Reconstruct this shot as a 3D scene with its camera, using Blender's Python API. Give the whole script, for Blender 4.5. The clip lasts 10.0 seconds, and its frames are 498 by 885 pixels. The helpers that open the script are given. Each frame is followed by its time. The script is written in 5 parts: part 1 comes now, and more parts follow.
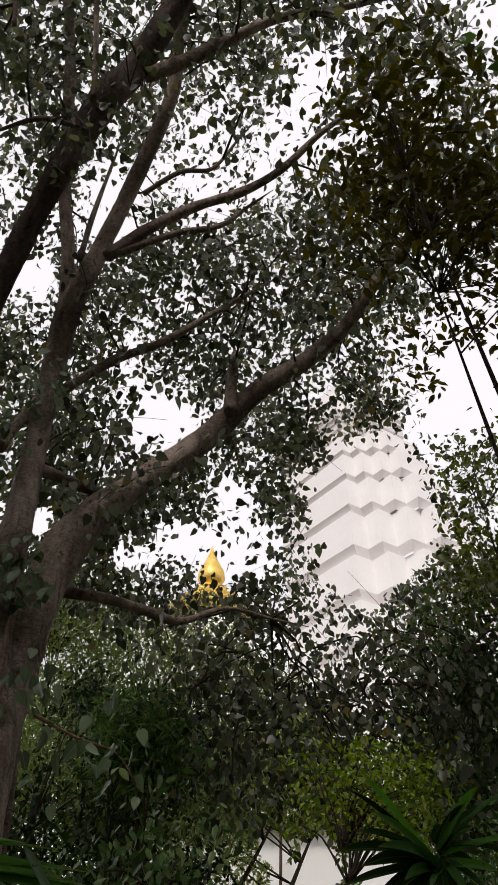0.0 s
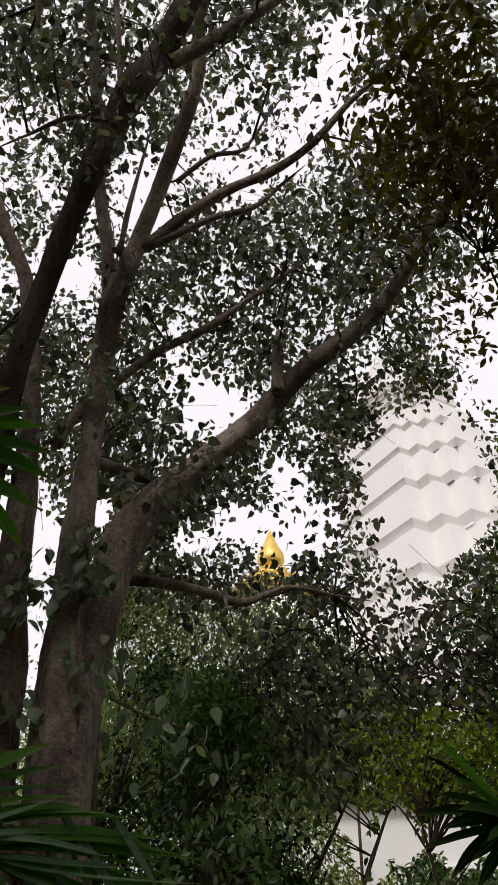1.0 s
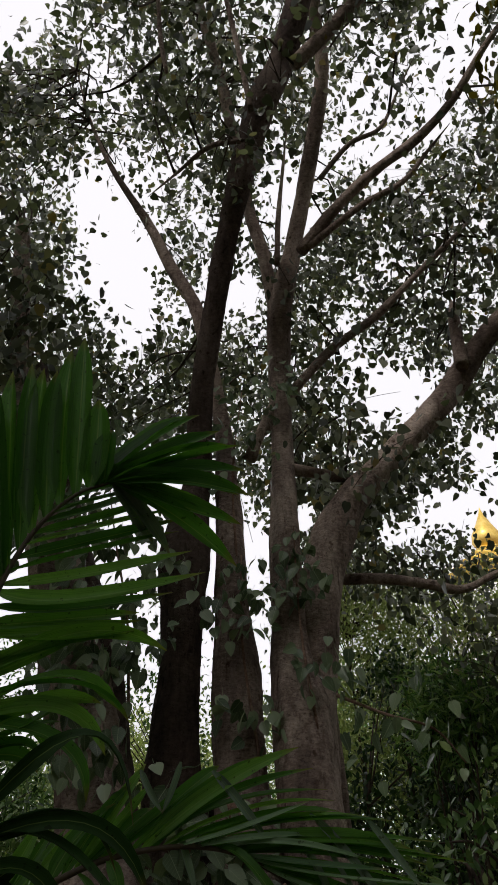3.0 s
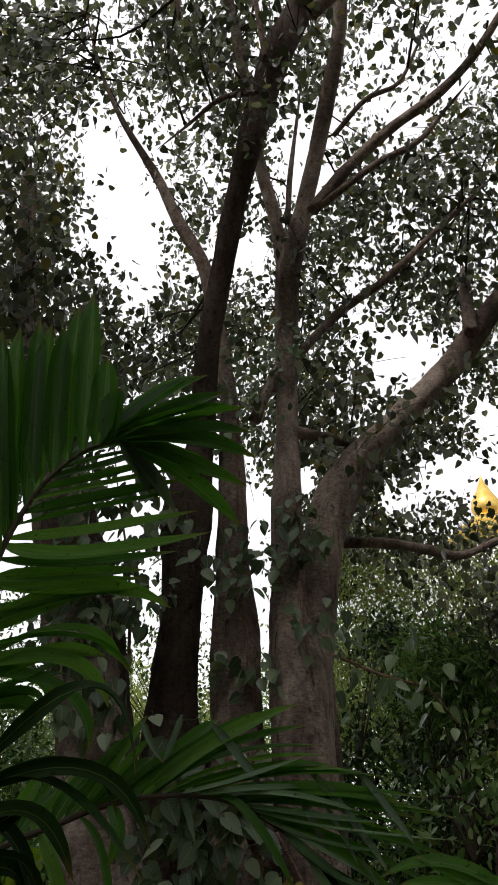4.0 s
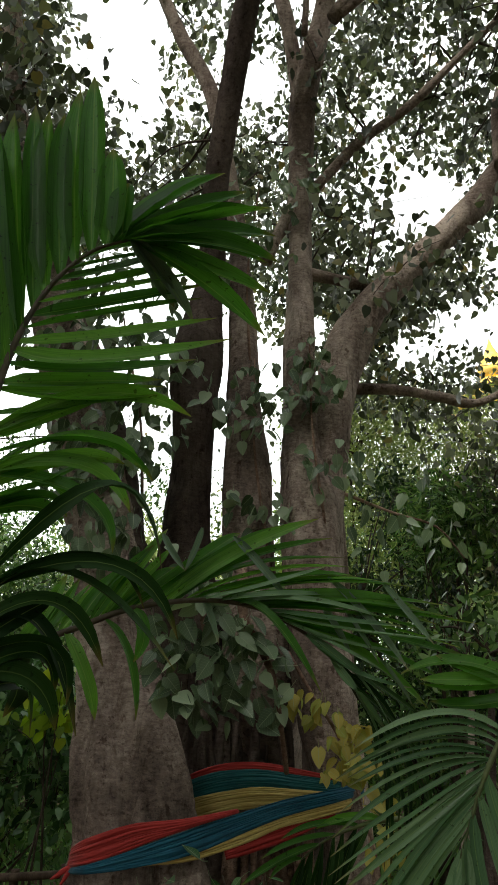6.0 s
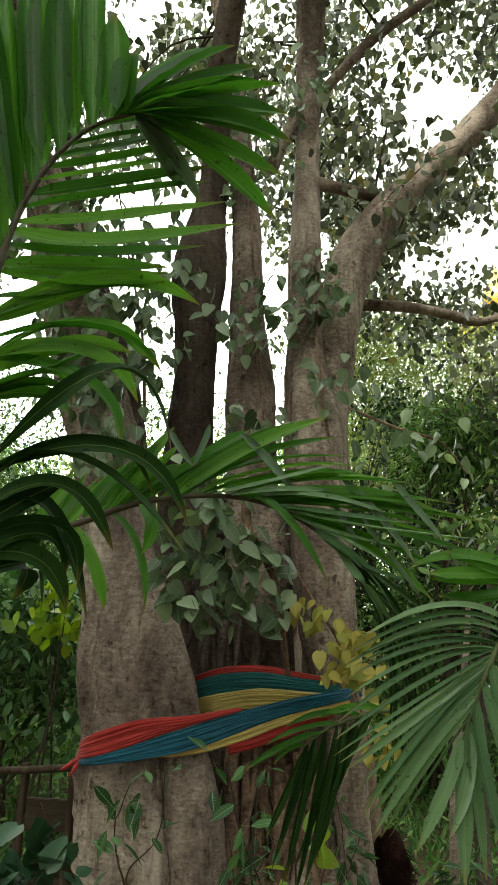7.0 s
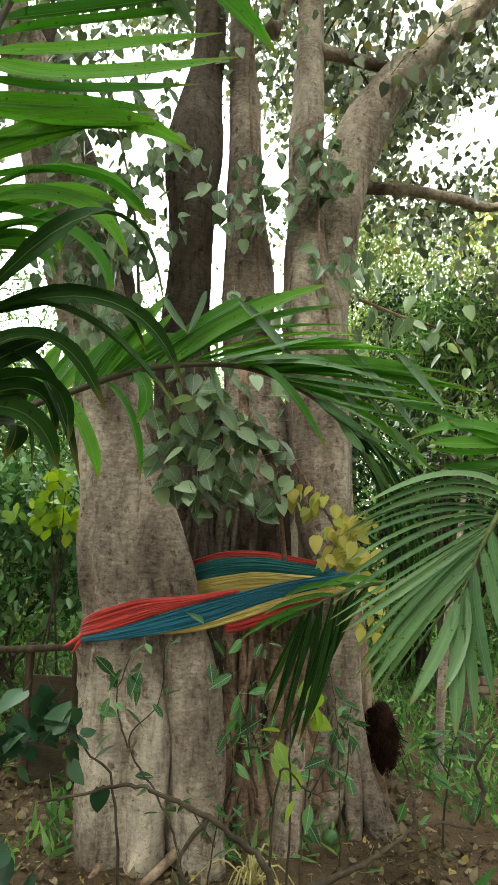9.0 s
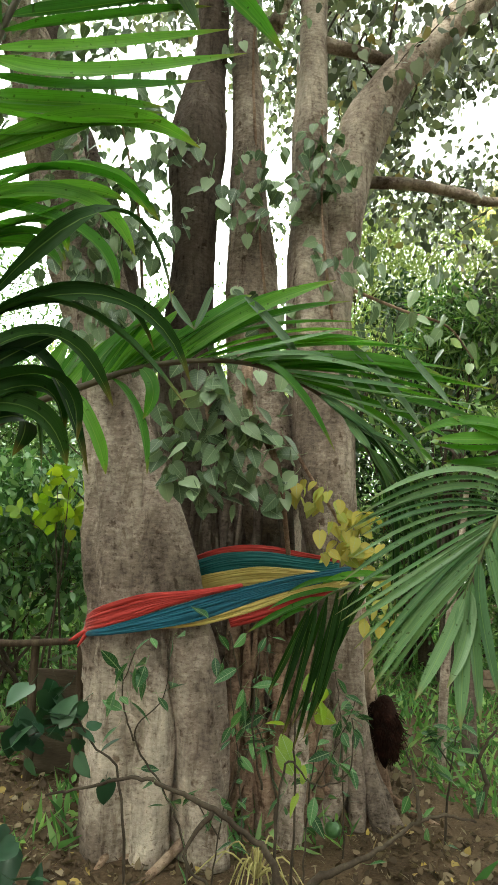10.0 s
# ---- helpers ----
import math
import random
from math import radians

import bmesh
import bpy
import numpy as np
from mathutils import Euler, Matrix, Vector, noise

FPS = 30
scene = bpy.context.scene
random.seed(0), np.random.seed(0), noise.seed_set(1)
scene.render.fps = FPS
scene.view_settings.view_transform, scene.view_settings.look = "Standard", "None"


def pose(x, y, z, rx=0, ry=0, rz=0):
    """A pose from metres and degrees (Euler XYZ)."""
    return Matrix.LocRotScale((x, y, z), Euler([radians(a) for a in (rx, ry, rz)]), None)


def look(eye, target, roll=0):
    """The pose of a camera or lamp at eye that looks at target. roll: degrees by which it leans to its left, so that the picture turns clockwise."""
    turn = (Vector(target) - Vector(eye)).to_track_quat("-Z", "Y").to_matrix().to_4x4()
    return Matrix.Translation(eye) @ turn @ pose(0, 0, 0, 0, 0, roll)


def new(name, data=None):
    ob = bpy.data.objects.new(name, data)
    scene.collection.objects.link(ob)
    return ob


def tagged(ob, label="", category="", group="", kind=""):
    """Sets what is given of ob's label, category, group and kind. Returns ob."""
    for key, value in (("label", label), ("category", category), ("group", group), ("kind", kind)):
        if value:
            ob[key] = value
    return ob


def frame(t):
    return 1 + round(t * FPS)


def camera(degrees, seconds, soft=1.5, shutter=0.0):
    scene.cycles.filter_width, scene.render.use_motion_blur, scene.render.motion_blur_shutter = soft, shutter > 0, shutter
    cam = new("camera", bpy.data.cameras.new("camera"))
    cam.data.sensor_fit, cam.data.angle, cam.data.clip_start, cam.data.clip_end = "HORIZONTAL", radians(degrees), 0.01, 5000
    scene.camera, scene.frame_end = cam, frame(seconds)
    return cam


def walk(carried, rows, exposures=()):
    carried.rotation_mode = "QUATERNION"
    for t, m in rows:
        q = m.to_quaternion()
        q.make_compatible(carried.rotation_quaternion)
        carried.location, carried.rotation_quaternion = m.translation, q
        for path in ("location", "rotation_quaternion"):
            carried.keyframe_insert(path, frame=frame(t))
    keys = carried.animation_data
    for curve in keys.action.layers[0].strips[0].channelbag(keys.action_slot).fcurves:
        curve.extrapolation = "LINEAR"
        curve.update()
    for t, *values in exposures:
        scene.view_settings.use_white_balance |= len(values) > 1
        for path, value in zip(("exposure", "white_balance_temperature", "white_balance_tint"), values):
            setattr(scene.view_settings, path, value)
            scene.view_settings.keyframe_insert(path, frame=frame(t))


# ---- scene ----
cam = camera(40.5, 10.0)
PATH = [
    (0, (0.083, -0.032, 1.532), (0.732, 1.39, 2.780), -0.5),
    (0.5, (0.089, -0.02, 1.535), (0.705, 1.436, 2.760), -1.2),
    (1, (0.073, -0.035, 1.511), (0.595, 1.471, 2.720), -1.3),
    (1.5, (0.077, -0.017, 1.527), (0.47, 1.524, 2.740), -0.9),
    (2, (0.057, -0.002, 1.546), (0.325, 1.565, 2.760), -0.2),
    (2.5, (0.07, -0.016, 1.536), (0.17, 1.583, 2.733), 0.5),
    (3, (0.081, -0.036, 1.523), (0.055, 1.562, 2.726), 0.8),
    (4.5, (0.048, -0.032, 1.527), (0.021, 1.684, 2.554), 2.9),
    (5, (0.027, 0.029, 1.511), (-0.014, 1.791, 2.457), 2.8),
    (5.5, (0.029, 0.084, 1.487), (-0.004, 1.892, 2.340), 2.6),
    (7, (0.006, 0.19, 1.390), (-0.012, 2.109, 1.950), 3.0),
    (7.5, (-0.007, 0.218, 1.367), (-0.007, 2.166, 1.821), 2.9),
    (8, (0.006, 0.247, 1.333), (0.003, 2.215, 1.691), 2.9),
    (8.5, (0.011, 0.259, 1.327), (0.007, 2.233, 1.648), 2.8),
    (9, (0.01, 0.264, 1.320), (0.013, 2.243, 1.609), 3.0),
    (9.5, (0.006, 0.263, 1.319), (0.004, 2.243, 1.599), 3.0),
    (10, (0.0, 0.256, 1.322), (-0.001, 2.237, 1.594), 3.0),
]
walk(cam, [(t, look(eye, target, roll)) for t, eye, target, roll in PATH],
     exposures=[(0, -1.4, 6600, 17), (1.5, -1.45, 6600, 17), (3.0, -1.4, 6500, 15), (5.0, -0.85, 6500, 14), (5.6, -0.65, 6500, 9), (6.9, 0.48, 6850, -2), (8.0, 1.1, 6800, -6), (10, 1.4, 6800, -6)])

# ---- sky and light: a bright overcast ----
world = bpy.data.worlds.new("world")
scene.world = world
world.use_nodes = True
wn, wl = world.node_tree.nodes, world.node_tree.links
sky = wn.new("ShaderNodeTexSky")
sky.sky_type = "NISHITA"
sky.sun_disc = False
sky.sun_elevation, sky.sun_rotation = radians(40), radians(214)
sky.dust_density, sky.air_density = 6.0, 1.0
pale = wn.new("ShaderNodeMixRGB")
pale.inputs[0].default_value = 0.82
pale.inputs[2].default_value = (20.5, 20.6, 20.8, 1)
wl.new(sky.outputs[0], pale.inputs[1])
wl.new(pale.outputs[0], wn["Background"].inputs[0])
wn["Background"].inputs[1].default_value = 0.15
sun = new("sun", bpy.data.lights.new("sun", "SUN"))
sun.data.energy, sun.data.angle, sun.data.color = 3.5, radians(11), (1.0, 0.96, 0.9)
sun.matrix_world = look((-8.56, -12.7, 12.85), (0, 0, 0))


# ---- materials ----
def nodes_of(name):
    m = bpy.data.materials.new(name)
    m.use_nodes = True
    return m, m.node_tree.nodes, m.node_tree.links, m.node_tree.nodes["Principled BSDF"]


def ramp(n, stops):
    r = n.new("ShaderNodeValToRGB")
    els = r.color_ramp.elements
    while len(els) < len(stops):
        els.new(0.5)
    for el, (at, colour) in zip(els, stops):
        el.position, el.color = at, (*colour, 1)
    return r


def noise_at(n, l, scale, detail=5, stretch=(1, 1, 1), rough=0.6, coords="Object"):
    co, mp, tx = n.new("ShaderNodeTexCoord"), n.new("ShaderNodeMapping"), n.new("ShaderNodeTexNoise")
    mp.inputs["Scale"].default_value = stretch
    tx.inputs["Scale"].default_value, tx.inputs["Detail"].default_value, tx.inputs["Roughness"].default_value = scale, detail, rough
    l.new(co.outputs[coords], mp.inputs[0])
    l.new(mp.outputs[0], tx.inputs["Vector"])
    return tx


def mix(n, l, kind, fac, a, b):
    m = n.new("ShaderNodeMixRGB")
    m.blend_type = kind
    for socket, value in zip(m.inputs, (fac, a, b)):
        if isinstance(value, (int, float)):
            socket.default_value = value
        elif isinstance(value, tuple):
            socket.default_value = (*value, 1)
        else:
            l.new(value, socket)
    return m.outputs[0]


def bumped(n, l, bsdf, height, strength, distance):
    b = n.new("ShaderNodeBump")
    b.inputs["Strength"].default_value, b.inputs["Distance"].default_value = strength, distance
    l.new(height, b.inputs["Height"])
    l.new(b.outputs[0], bsdf.inputs["Normal"])


def surface(name, dark, mid, light, scale=6, fine=60, rough=0.8, stretch=(1, 1, 1), bump=0.4, depth=0.01, metal=0.0):
    """Two scales of noise over three colours, with relief."""
    m, n, l, bsdf = nodes_of(name)
    big, small = noise_at(n, l, scale, 6, stretch), noise_at(n, l, fine, 4, stretch)
    r = ramp(n, [(0.3, dark), (0.5, mid), (0.72, light)])
    l.new(mix(n, l, "MIX", 0.35, big.outputs[0], small.outputs[0]), r.inputs[0])
    l.new(r.outputs[0], bsdf.inputs["Base Color"])
    bsdf.inputs["Roughness"].default_value, bsdf.inputs["Metallic"].default_value = rough, metal
    bsdf.inputs["Specular IOR Level"].default_value = 0.5 if rough < 0.75 else 0.1
    bumped(n, l, bsdf, mix(n, l, "MIX", 0.5, big.outputs[0], small.outputs[0]), bump, depth)
    return m


def bark(name, dark, mid, light):
    """Smooth fig bark: grey-brown, with lichen blotches, fine cross wrinkles and dark scars."""
    m, n, l, bsdf = nodes_of(name)
    blotch, wrinkle, scar = noise_at(n, l, 2.2, 10, (1, 1, 0.5), 0.66), noise_at(n, l, 30, 7, (0.9, 0.9, 1.9), 0.72), noise_at(n, l, 17, 3, (1, 1, 0.8))
    r = ramp(n, [(0.34, dark), (0.48, mid), (0.62, light)])
    l.new(mix(n, l, "MIX", 0.3, blotch.outputs[0], wrinkle.outputs[0]), r.inputs[0])
    spots = ramp(n, [(0.0, (1, 1, 1)), (0.62, (1, 1, 1)), (0.70, (0.32, 0.26, 0.22))])
    l.new(scar.outputs[0], spots.inputs[0])
    pit = ramp(n, [(0.0, (1, 1, 1)), (0.6, (1, 1, 1)), (0.66, (0.3, 0.24, 0.2))])
    l.new(noise_at(n, l, 62, 3, (1, 1, 1.6)).outputs[0], pit.inputs[0])
    grain = noise_at(n, l, 9, 7, (3.2, 3.2, 0.5), 0.7)
    streak = ramp(n, [(0.33, (0.5, 0.45, 0.42)), (0.46, (0.95, 0.95, 0.95)), (0.7, (1.22, 1.2, 1.18))])
    l.new(grain.outputs[0], streak.inputs[0])
    moss = ramp(n, [(0.56, (0, 0, 0)), (0.72, (1, 1, 1))])
    l.new(noise_at(n, l, 2.1, 5).outputs[0], moss.inputs[0])
    colour = mix(n, l, "MULTIPLY", 0.85, r.outputs[0], spots.outputs[0])
    dash = ramp(n, [(0.0, (1, 1, 1)), (0.63, (1, 1, 1)), (0.7, (0.35, 0.29, 0.25))])
    l.new(noise_at(n, l, 19, 5, (0.8, 0.8, 3.0), 0.65).outputs[0], dash.inputs[0])
    colour = mix(n, l, "MULTIPLY", 0.22, colour, dash.outputs[0])
    colour = mix(n, l, "MULTIPLY", 0.5, colour, pit.outputs[0])
    colour = mix(n, l, "MULTIPLY", 0.9, colour, streak.outputs[0])
    fac = n.new("ShaderNodeMath")
    fac.operation = "MULTIPLY"
    fac.inputs[1].default_value = 0.14
    l.new(moss.outputs[0], fac.inputs[0])
    l.new(mix(n, l, "MIX", fac.outputs[0], colour, (0.16, 0.16, 0.11)), bsdf.inputs["Base Color"])
    bsdf.inputs["Roughness"].default_value = 0.88
    bsdf.inputs["Specular IOR Level"].default_value = 0.1
    relief = mix(n, l, "MIX", 0.45, mix(n, l, "MIX", 0.6, blotch.outputs[0], wrinkle.outputs[0]), grain.outputs[0])
    relief = mix(n, l, "MULTIPLY", 0.5, relief, dash.outputs[0])
    bumped(n, l, bsdf, mix(n, l, "MULTIPLY", 0.6, relief, pit.outputs[0]), 1.0, 0.03)
    return m


def leaf_ribs(n, l):
    """Pale midrib and side veins, in a leaf's own measures: x across, y along."""
    def op(kind, a, b=None):
        m = n.new("ShaderNodeMath")
        m.operation = kind
        for socket, value in zip(m.inputs, (a, b)):
            if isinstance(value, (int, float)):
                socket.default_value = value
            elif value is not None:
                l.new(value, socket)
        return m.outputs[0]
    co, xyz = n.new("ShaderNodeTexCoord"), n.new("ShaderNodeSeparateXYZ")
    l.new(co.outputs["Object"], xyz.inputs[0])
    across = op("ABSOLUTE", xyz.outputs[0])
    midrib = op("LESS_THAN", across, 0.016)
    side = op("LESS_THAN", op("FRACT", op("MULTIPLY", op("SUBTRACT", xyz.outputs[1], op("MULTIPLY", across, 0.55)), 6.5)), 0.09)
    return op("MULTIPLY", op("MAXIMUM", midrib, op("MULTIPLY", side, 0.5)), 0.6)


def strap_marks(n, l, colour):
    """Palm leaflets, in their own measures (u across, v along): fine ribs, a pale midrib, specks and a browned tip."""
    ribs = ramp(n, [(0.3, (0.55, 0.6, 0.5)), (0.5, (0.95, 0.95, 0.95)), (0.7, (1.25, 1.2, 1.2))])
    l.new(noise_at(n, l, 1.0, 3, (26, 1.6, 1), coords="UV").outputs[0], ribs.inputs[0])
    colour = mix(n, l, "MULTIPLY", 0.8, colour, ribs.outputs[0])
    specks = ramp(n, [(0.0, (1, 1, 1)), (0.66, (1, 1, 1)), (0.7, (0.25, 0.2, 0.08))])
    l.new(noise_at(n, l, 70, 2).outputs[0], specks.inputs[0])
    colour = mix(n, l, "MULTIPLY", 0.7, colour, specks.outputs[0])
    co, xyz = n.new("ShaderNodeTexCoord"), n.new("ShaderNodeSeparateXYZ")
    l.new(co.outputs["UV"], xyz.inputs[0])
    rib, tip = ramp(n, [(0.46, (0, 0, 0)), (0.5, (0.5, 0.5, 0.5)), (0.54, (0, 0, 0))]), ramp(n, [(0.88, (0, 0, 0)), (0.99, (0.7, 0.7, 0.7))])
    l.new(xyz.outputs[0], rib.inputs[0])
    l.new(xyz.outputs[1], tip.inputs[0])
    colour = mix(n, l, "MIX", rib.outputs[0], colour, (0.25, 0.36, 0.1))
    return mix(n, l, "MIX", tip.outputs[0], colour, (0.22, 0.16, 0.05))


def leaf(name, colours, gloss=0.42, through_light=0.3, single=False, ribbed=False, shine=0.3, strap=False):
    """Leaves: each one its own shade, glossy above, letting some light through."""
    m, n, l, bsdf = nodes_of(name)
    r = ramp(n, colours)
    if single:
        l.new(n.new("ShaderNodeObjectInfo").outputs["Random"], r.inputs[0])
    else:
        l.new(n.new("ShaderNodeNewGeometry").outputs["Random Per Island"], r.inputs[0])
    mottled = mix(n, l, "MULTIPLY", 0.5, r.outputs[0], mix(n, l, "MIX", 0.6, noise_at(n, l, 30, 4).outputs[0], (1.1, 1.1, 1.1)))
    if strap:
        mottled = strap_marks(n, l, mottled)
    if ribbed:
        mottled = mix(n, l, "MIX", leaf_ribs(n, l), mottled, (0.34, 0.4, 0.26))
    l.new(mottled, bsdf.inputs["Base Color"])
    bsdf.inputs["Roughness"].default_value = gloss
    bsdf.inputs["Specular IOR Level"].default_value = shine
    tr, add = n.new("ShaderNodeBsdfTranslucent"), n.new("ShaderNodeMixShader")
    l.new(mix(n, l, "MULTIPLY", 1.0, mottled, (1.3, 1.5, 0.7)), tr.inputs[0])
    add.inputs[0].default_value = through_light
    l.new(bsdf.outputs[0], add.inputs[1])
    l.new(tr.outputs[0], add.inputs[2])
    l.new(add.outputs[0], n["Material Output"].inputs[0])
    return m


BARK = bark("fig_bark", (0.045, 0.032, 0.027), (0.255, 0.193, 0.164), (0.64, 0.525, 0.45))
# own brown of the inner stems; in the hollow it also stands for shade
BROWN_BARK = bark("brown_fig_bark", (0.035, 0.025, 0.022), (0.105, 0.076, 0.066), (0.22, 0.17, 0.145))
ROOT = bark("root_bark", (0.05, 0.028, 0.021), (0.25, 0.155, 0.115), (0.5, 0.36, 0.28))
TWIG = surface("twig_bark", (0.03, 0.022, 0.017), (0.07, 0.052, 0.04), (0.13, 0.103, 0.08), 12, 90)
CROWN = leaf("fig_leaf", [(0.0, (0.04, 0.046, 0.036)), (0.55, (0.128, 0.14, 0.108)), (0.93, (0.28, 0.295, 0.235)), (1.0, (0.28, 0.2, 0.075))], 0.34, 0.28)
VINE = leaf("vine_leaf", [(0.0, (0.06, 0.1, 0.05)), (0.6, (0.145, 0.21, 0.115)), (1.0, (0.33, 0.41, 0.27))], 0.34, 0.2, single=True, ribbed=True, shine=0.5)
GOLDEN = leaf("yellow_leaf", [(0.0, (0.42, 0.33, 0.06)), (0.6, (0.5, 0.42, 0.12)), (1.0, (0.32, 0.36, 0.07))], 0.5, 0.3, single=True, ribbed=True)
OLIVE = leaf("olive_leaf", [(0.0, (0.05, 0.04, 0.007)), (0.6, (0.115, 0.088, 0.011)), (1.0, (0.23, 0.17, 0.024))], 0.5, 0.42)
LEAFY = leaf("light_olive_leaf", [(0.0, (0.06, 0.075, 0.012)), (0.6, (0.15, 0.17, 0.03)), (1.0, (0.27, 0.29, 0.06))], 0.45, 0.42)
SPRIG = leaf("sprig_leaf", [(0.0, (0.02, 0.065, 0.025)), (0.6, (0.05, 0.135, 0.05)), (1.0, (0.14, 0.28, 0.11))], 0.36, 0.3, single=True, ribbed=True)
FRESH = leaf("fresh_leaf", [(0.0, (0.03, 0.075, 0.022)), (0.5, (0.125, 0.26, 0.075)), (1.0, (0.33, 0.47, 0.17))], 0.34, 0.26)
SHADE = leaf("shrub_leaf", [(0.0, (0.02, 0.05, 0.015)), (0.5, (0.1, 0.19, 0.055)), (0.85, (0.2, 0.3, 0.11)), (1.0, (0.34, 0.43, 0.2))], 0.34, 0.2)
GLOSSY = leaf("glossy_leaf", [(0.0, (0.03, 0.075, 0.025)), (0.5, (0.1, 0.22, 0.075)), (1.0, (0.28, 0.42, 0.2))], 0.28, 0.18)
THICKET = leaf("thicket_leaf", [(0.0, (0.012, 0.03, 0.012)), (0.6, (0.034, 0.07, 0.026)), (1.0, (0.1, 0.15, 0.06))], 0.36, 0.2)
DEEP = leaf("deep_green_leaf", [(0.0, (0.012, 0.035, 0.02)), (0.6, (0.03, 0.08, 0.04)), (1.0, (0.07, 0.14, 0.075))], 0.34, 0.16, single=True)
LIME = leaf("lime_leaf", [(0.0, (0.15, 0.25, 0.02)), (0.6, (0.27, 0.38, 0.03)), (1.0, (0.42, 0.47, 0.05))], 0.45, 0.35)
PALE = leaf("grey_green_leaf", [(0.0, (0.15, 0.2, 0.07)), (0.6, (0.31, 0.36, 0.13)), (1.0, (0.5, 0.53, 0.26))], 0.4, 0.3)
PALM = leaf("palm_leaflet", [(0.0, (0.04, 0.13, 0.018)), (0.6, (0.08, 0.225, 0.03)), (1.0, (0.15, 0.33, 0.05))], 0.42, 0.45, single=True, strap=True, shine=0.3)
# palm leaflets in shade: the palm green with the darkness put into its colour
PALM_SHADED = leaf("shaded_palm_leaflet", [(0.0, (0.012, 0.036, 0.009)), (0.6, (0.022, 0.06, 0.013)), (1.0, (0.04, 0.095, 0.02))], 0.5, 0.15, single=True, strap=True, shine=0.12)
PALM_PALE = leaf("pale_palm_leaflet", [(0.0, (0.052, 0.12, 0.052)), (0.6, (0.108, 0.208, 0.095)), (1.0, (0.2, 0.315, 0.165))], 0.34, 0.24, single=True, strap=True, shine=0.3)
PALM_GREY = leaf("palm_leaflet_back", [(0.0, (0.12, 0.19, 0.12)), (1.0, (0.2, 0.28, 0.19))], 0.4, 0.2, single=True, strap=True)
RACHIS = surface("palm_rachis", (0.05, 0.06, 0.02), (0.10, 0.13, 0.04), (0.18, 0.2, 0.08), 9, 60, 0.5)
RACHIS_BROWN = surface("dark_rachis", (0.03, 0.02, 0.012), (0.07, 0.05, 0.03), (0.12, 0.1, 0.05), 9, 60, 0.6)
GRASS = leaf("grass_blade", [(0.0, (0.06, 0.15, 0.05)), (0.6, (0.14, 0.27, 0.1)), (1.0, (0.31, 0.42, 0.2))], 0.55, 0.45)
LITTER = leaf("dead_leaf", [(0.0, (0.05, 0.03, 0.018)), (0.5, (0.14, 0.092, 0.056)), (0.93, (0.29, 0.225, 0.15)), (1.0, (0.45, 0.31, 0.08))], 0.8, 0.05)
SOIL = surface("soil", (0.036, 0.023, 0.014), (0.108, 0.07, 0.045), (0.2, 0.137, 0.09), 2.4, 75, 0.95, bump=1.0, depth=0.03)
WOOD = surface("old_wood", (0.028, 0.019, 0.013), (0.07, 0.048, 0.034), (0.14, 0.105, 0.078), 4, 50, 0.8, (6, 6, 0.7))
PLANK = surface("worn_board", (0.035, 0.025, 0.018), (0.075, 0.055, 0.04), (0.13, 0.1, 0.075), 3, 40, 0.8, (0.7, 4, 4))
FIBRE = surface("dark_fibre", (0.006, 0.003, 0.002), (0.02, 0.008, 0.006), (0.055, 0.022, 0.016), 20, 120, 0.9)
PLASTER = surface("white_plaster", (0.86, 0.85, 0.83), (0.9, 0.895, 0.88), (0.93, 0.93, 0.92), 0.35, 3, 0.7, bump=0.1)
# pale grey that holds the shade under the tower's ledges; also plain grey parts
PALE_GREY = surface("soffit_shade_grey", (0.74, 0.72, 0.71), (0.8, 0.78, 0.77), (0.85, 0.84, 0.83), 0.4, 4, 0.8, bump=0.1)
TILE = surface("roof_tile", (0.10, 0.08, 0.075), (0.18, 0.15, 0.14), (0.27, 0.23, 0.21), 3, 20, 0.7)
GILT = surface("gilding", (0.55, 0.33, 0.05), (0.80, 0.55, 0.12), (0.95, 0.75, 0.28), 1.2, 9, 0.35, metal=0.7, bump=0.2, depth=0.05)
FRUIT = surface("green_rind", (0.02, 0.06, 0.02), (0.04, 0.10, 0.03), (0.07, 0.15, 0.05), 20, 80, 0.4)
BRICK = surface("brick", (0.2, 0.13, 0.1), (0.32, 0.22, 0.17), (0.45, 0.35, 0.29), 5, 40, 0.9)
STRAW = surface("dry_straw", (0.3, 0.24, 0.08), (0.42, 0.36, 0.15), (0.55, 0.5, 0.25), 10, 60, 0.7)


def cloth(name, dark, light):
    m, n, l, bsdf = nodes_of(name)
    weave, worn = noise_at(n, l, 70, 4, (0.3, 1, 3)), noise_at(n, l, 9, 5)
    r = ramp(n, [(0.3, dark), (0.7, light)])
    l.new(mix(n, l, "MIX", 0.5, weave.outputs[0], worn.outputs[0]), r.inputs[0])
    l.new(r.outputs[0], bsdf.inputs["Base Color"])
    bsdf.inputs["Roughness"].default_value = 0.75
    bsdf.inputs["Sheen Weight"].default_value = 0.06
    bumped(n, l, bsdf, weave.outputs[0], 0.5, 0.004)
    return m


RED, TEAL, YELLOW, BLUE = (cloth("red_cloth", (0.33, 0.014, 0.014), (0.5, 0.035, 0.03)), cloth("teal_cloth", (0.004, 0.075, 0.085), (0.012, 0.15, 0.16)),
                           cloth("yellow_cloth", (0.42, 0.29, 0.07), (0.62, 0.48, 0.17)), cloth("blue_cloth", (0.001, 0.05, 0.1), (0.004, 0.125, 0.2)))


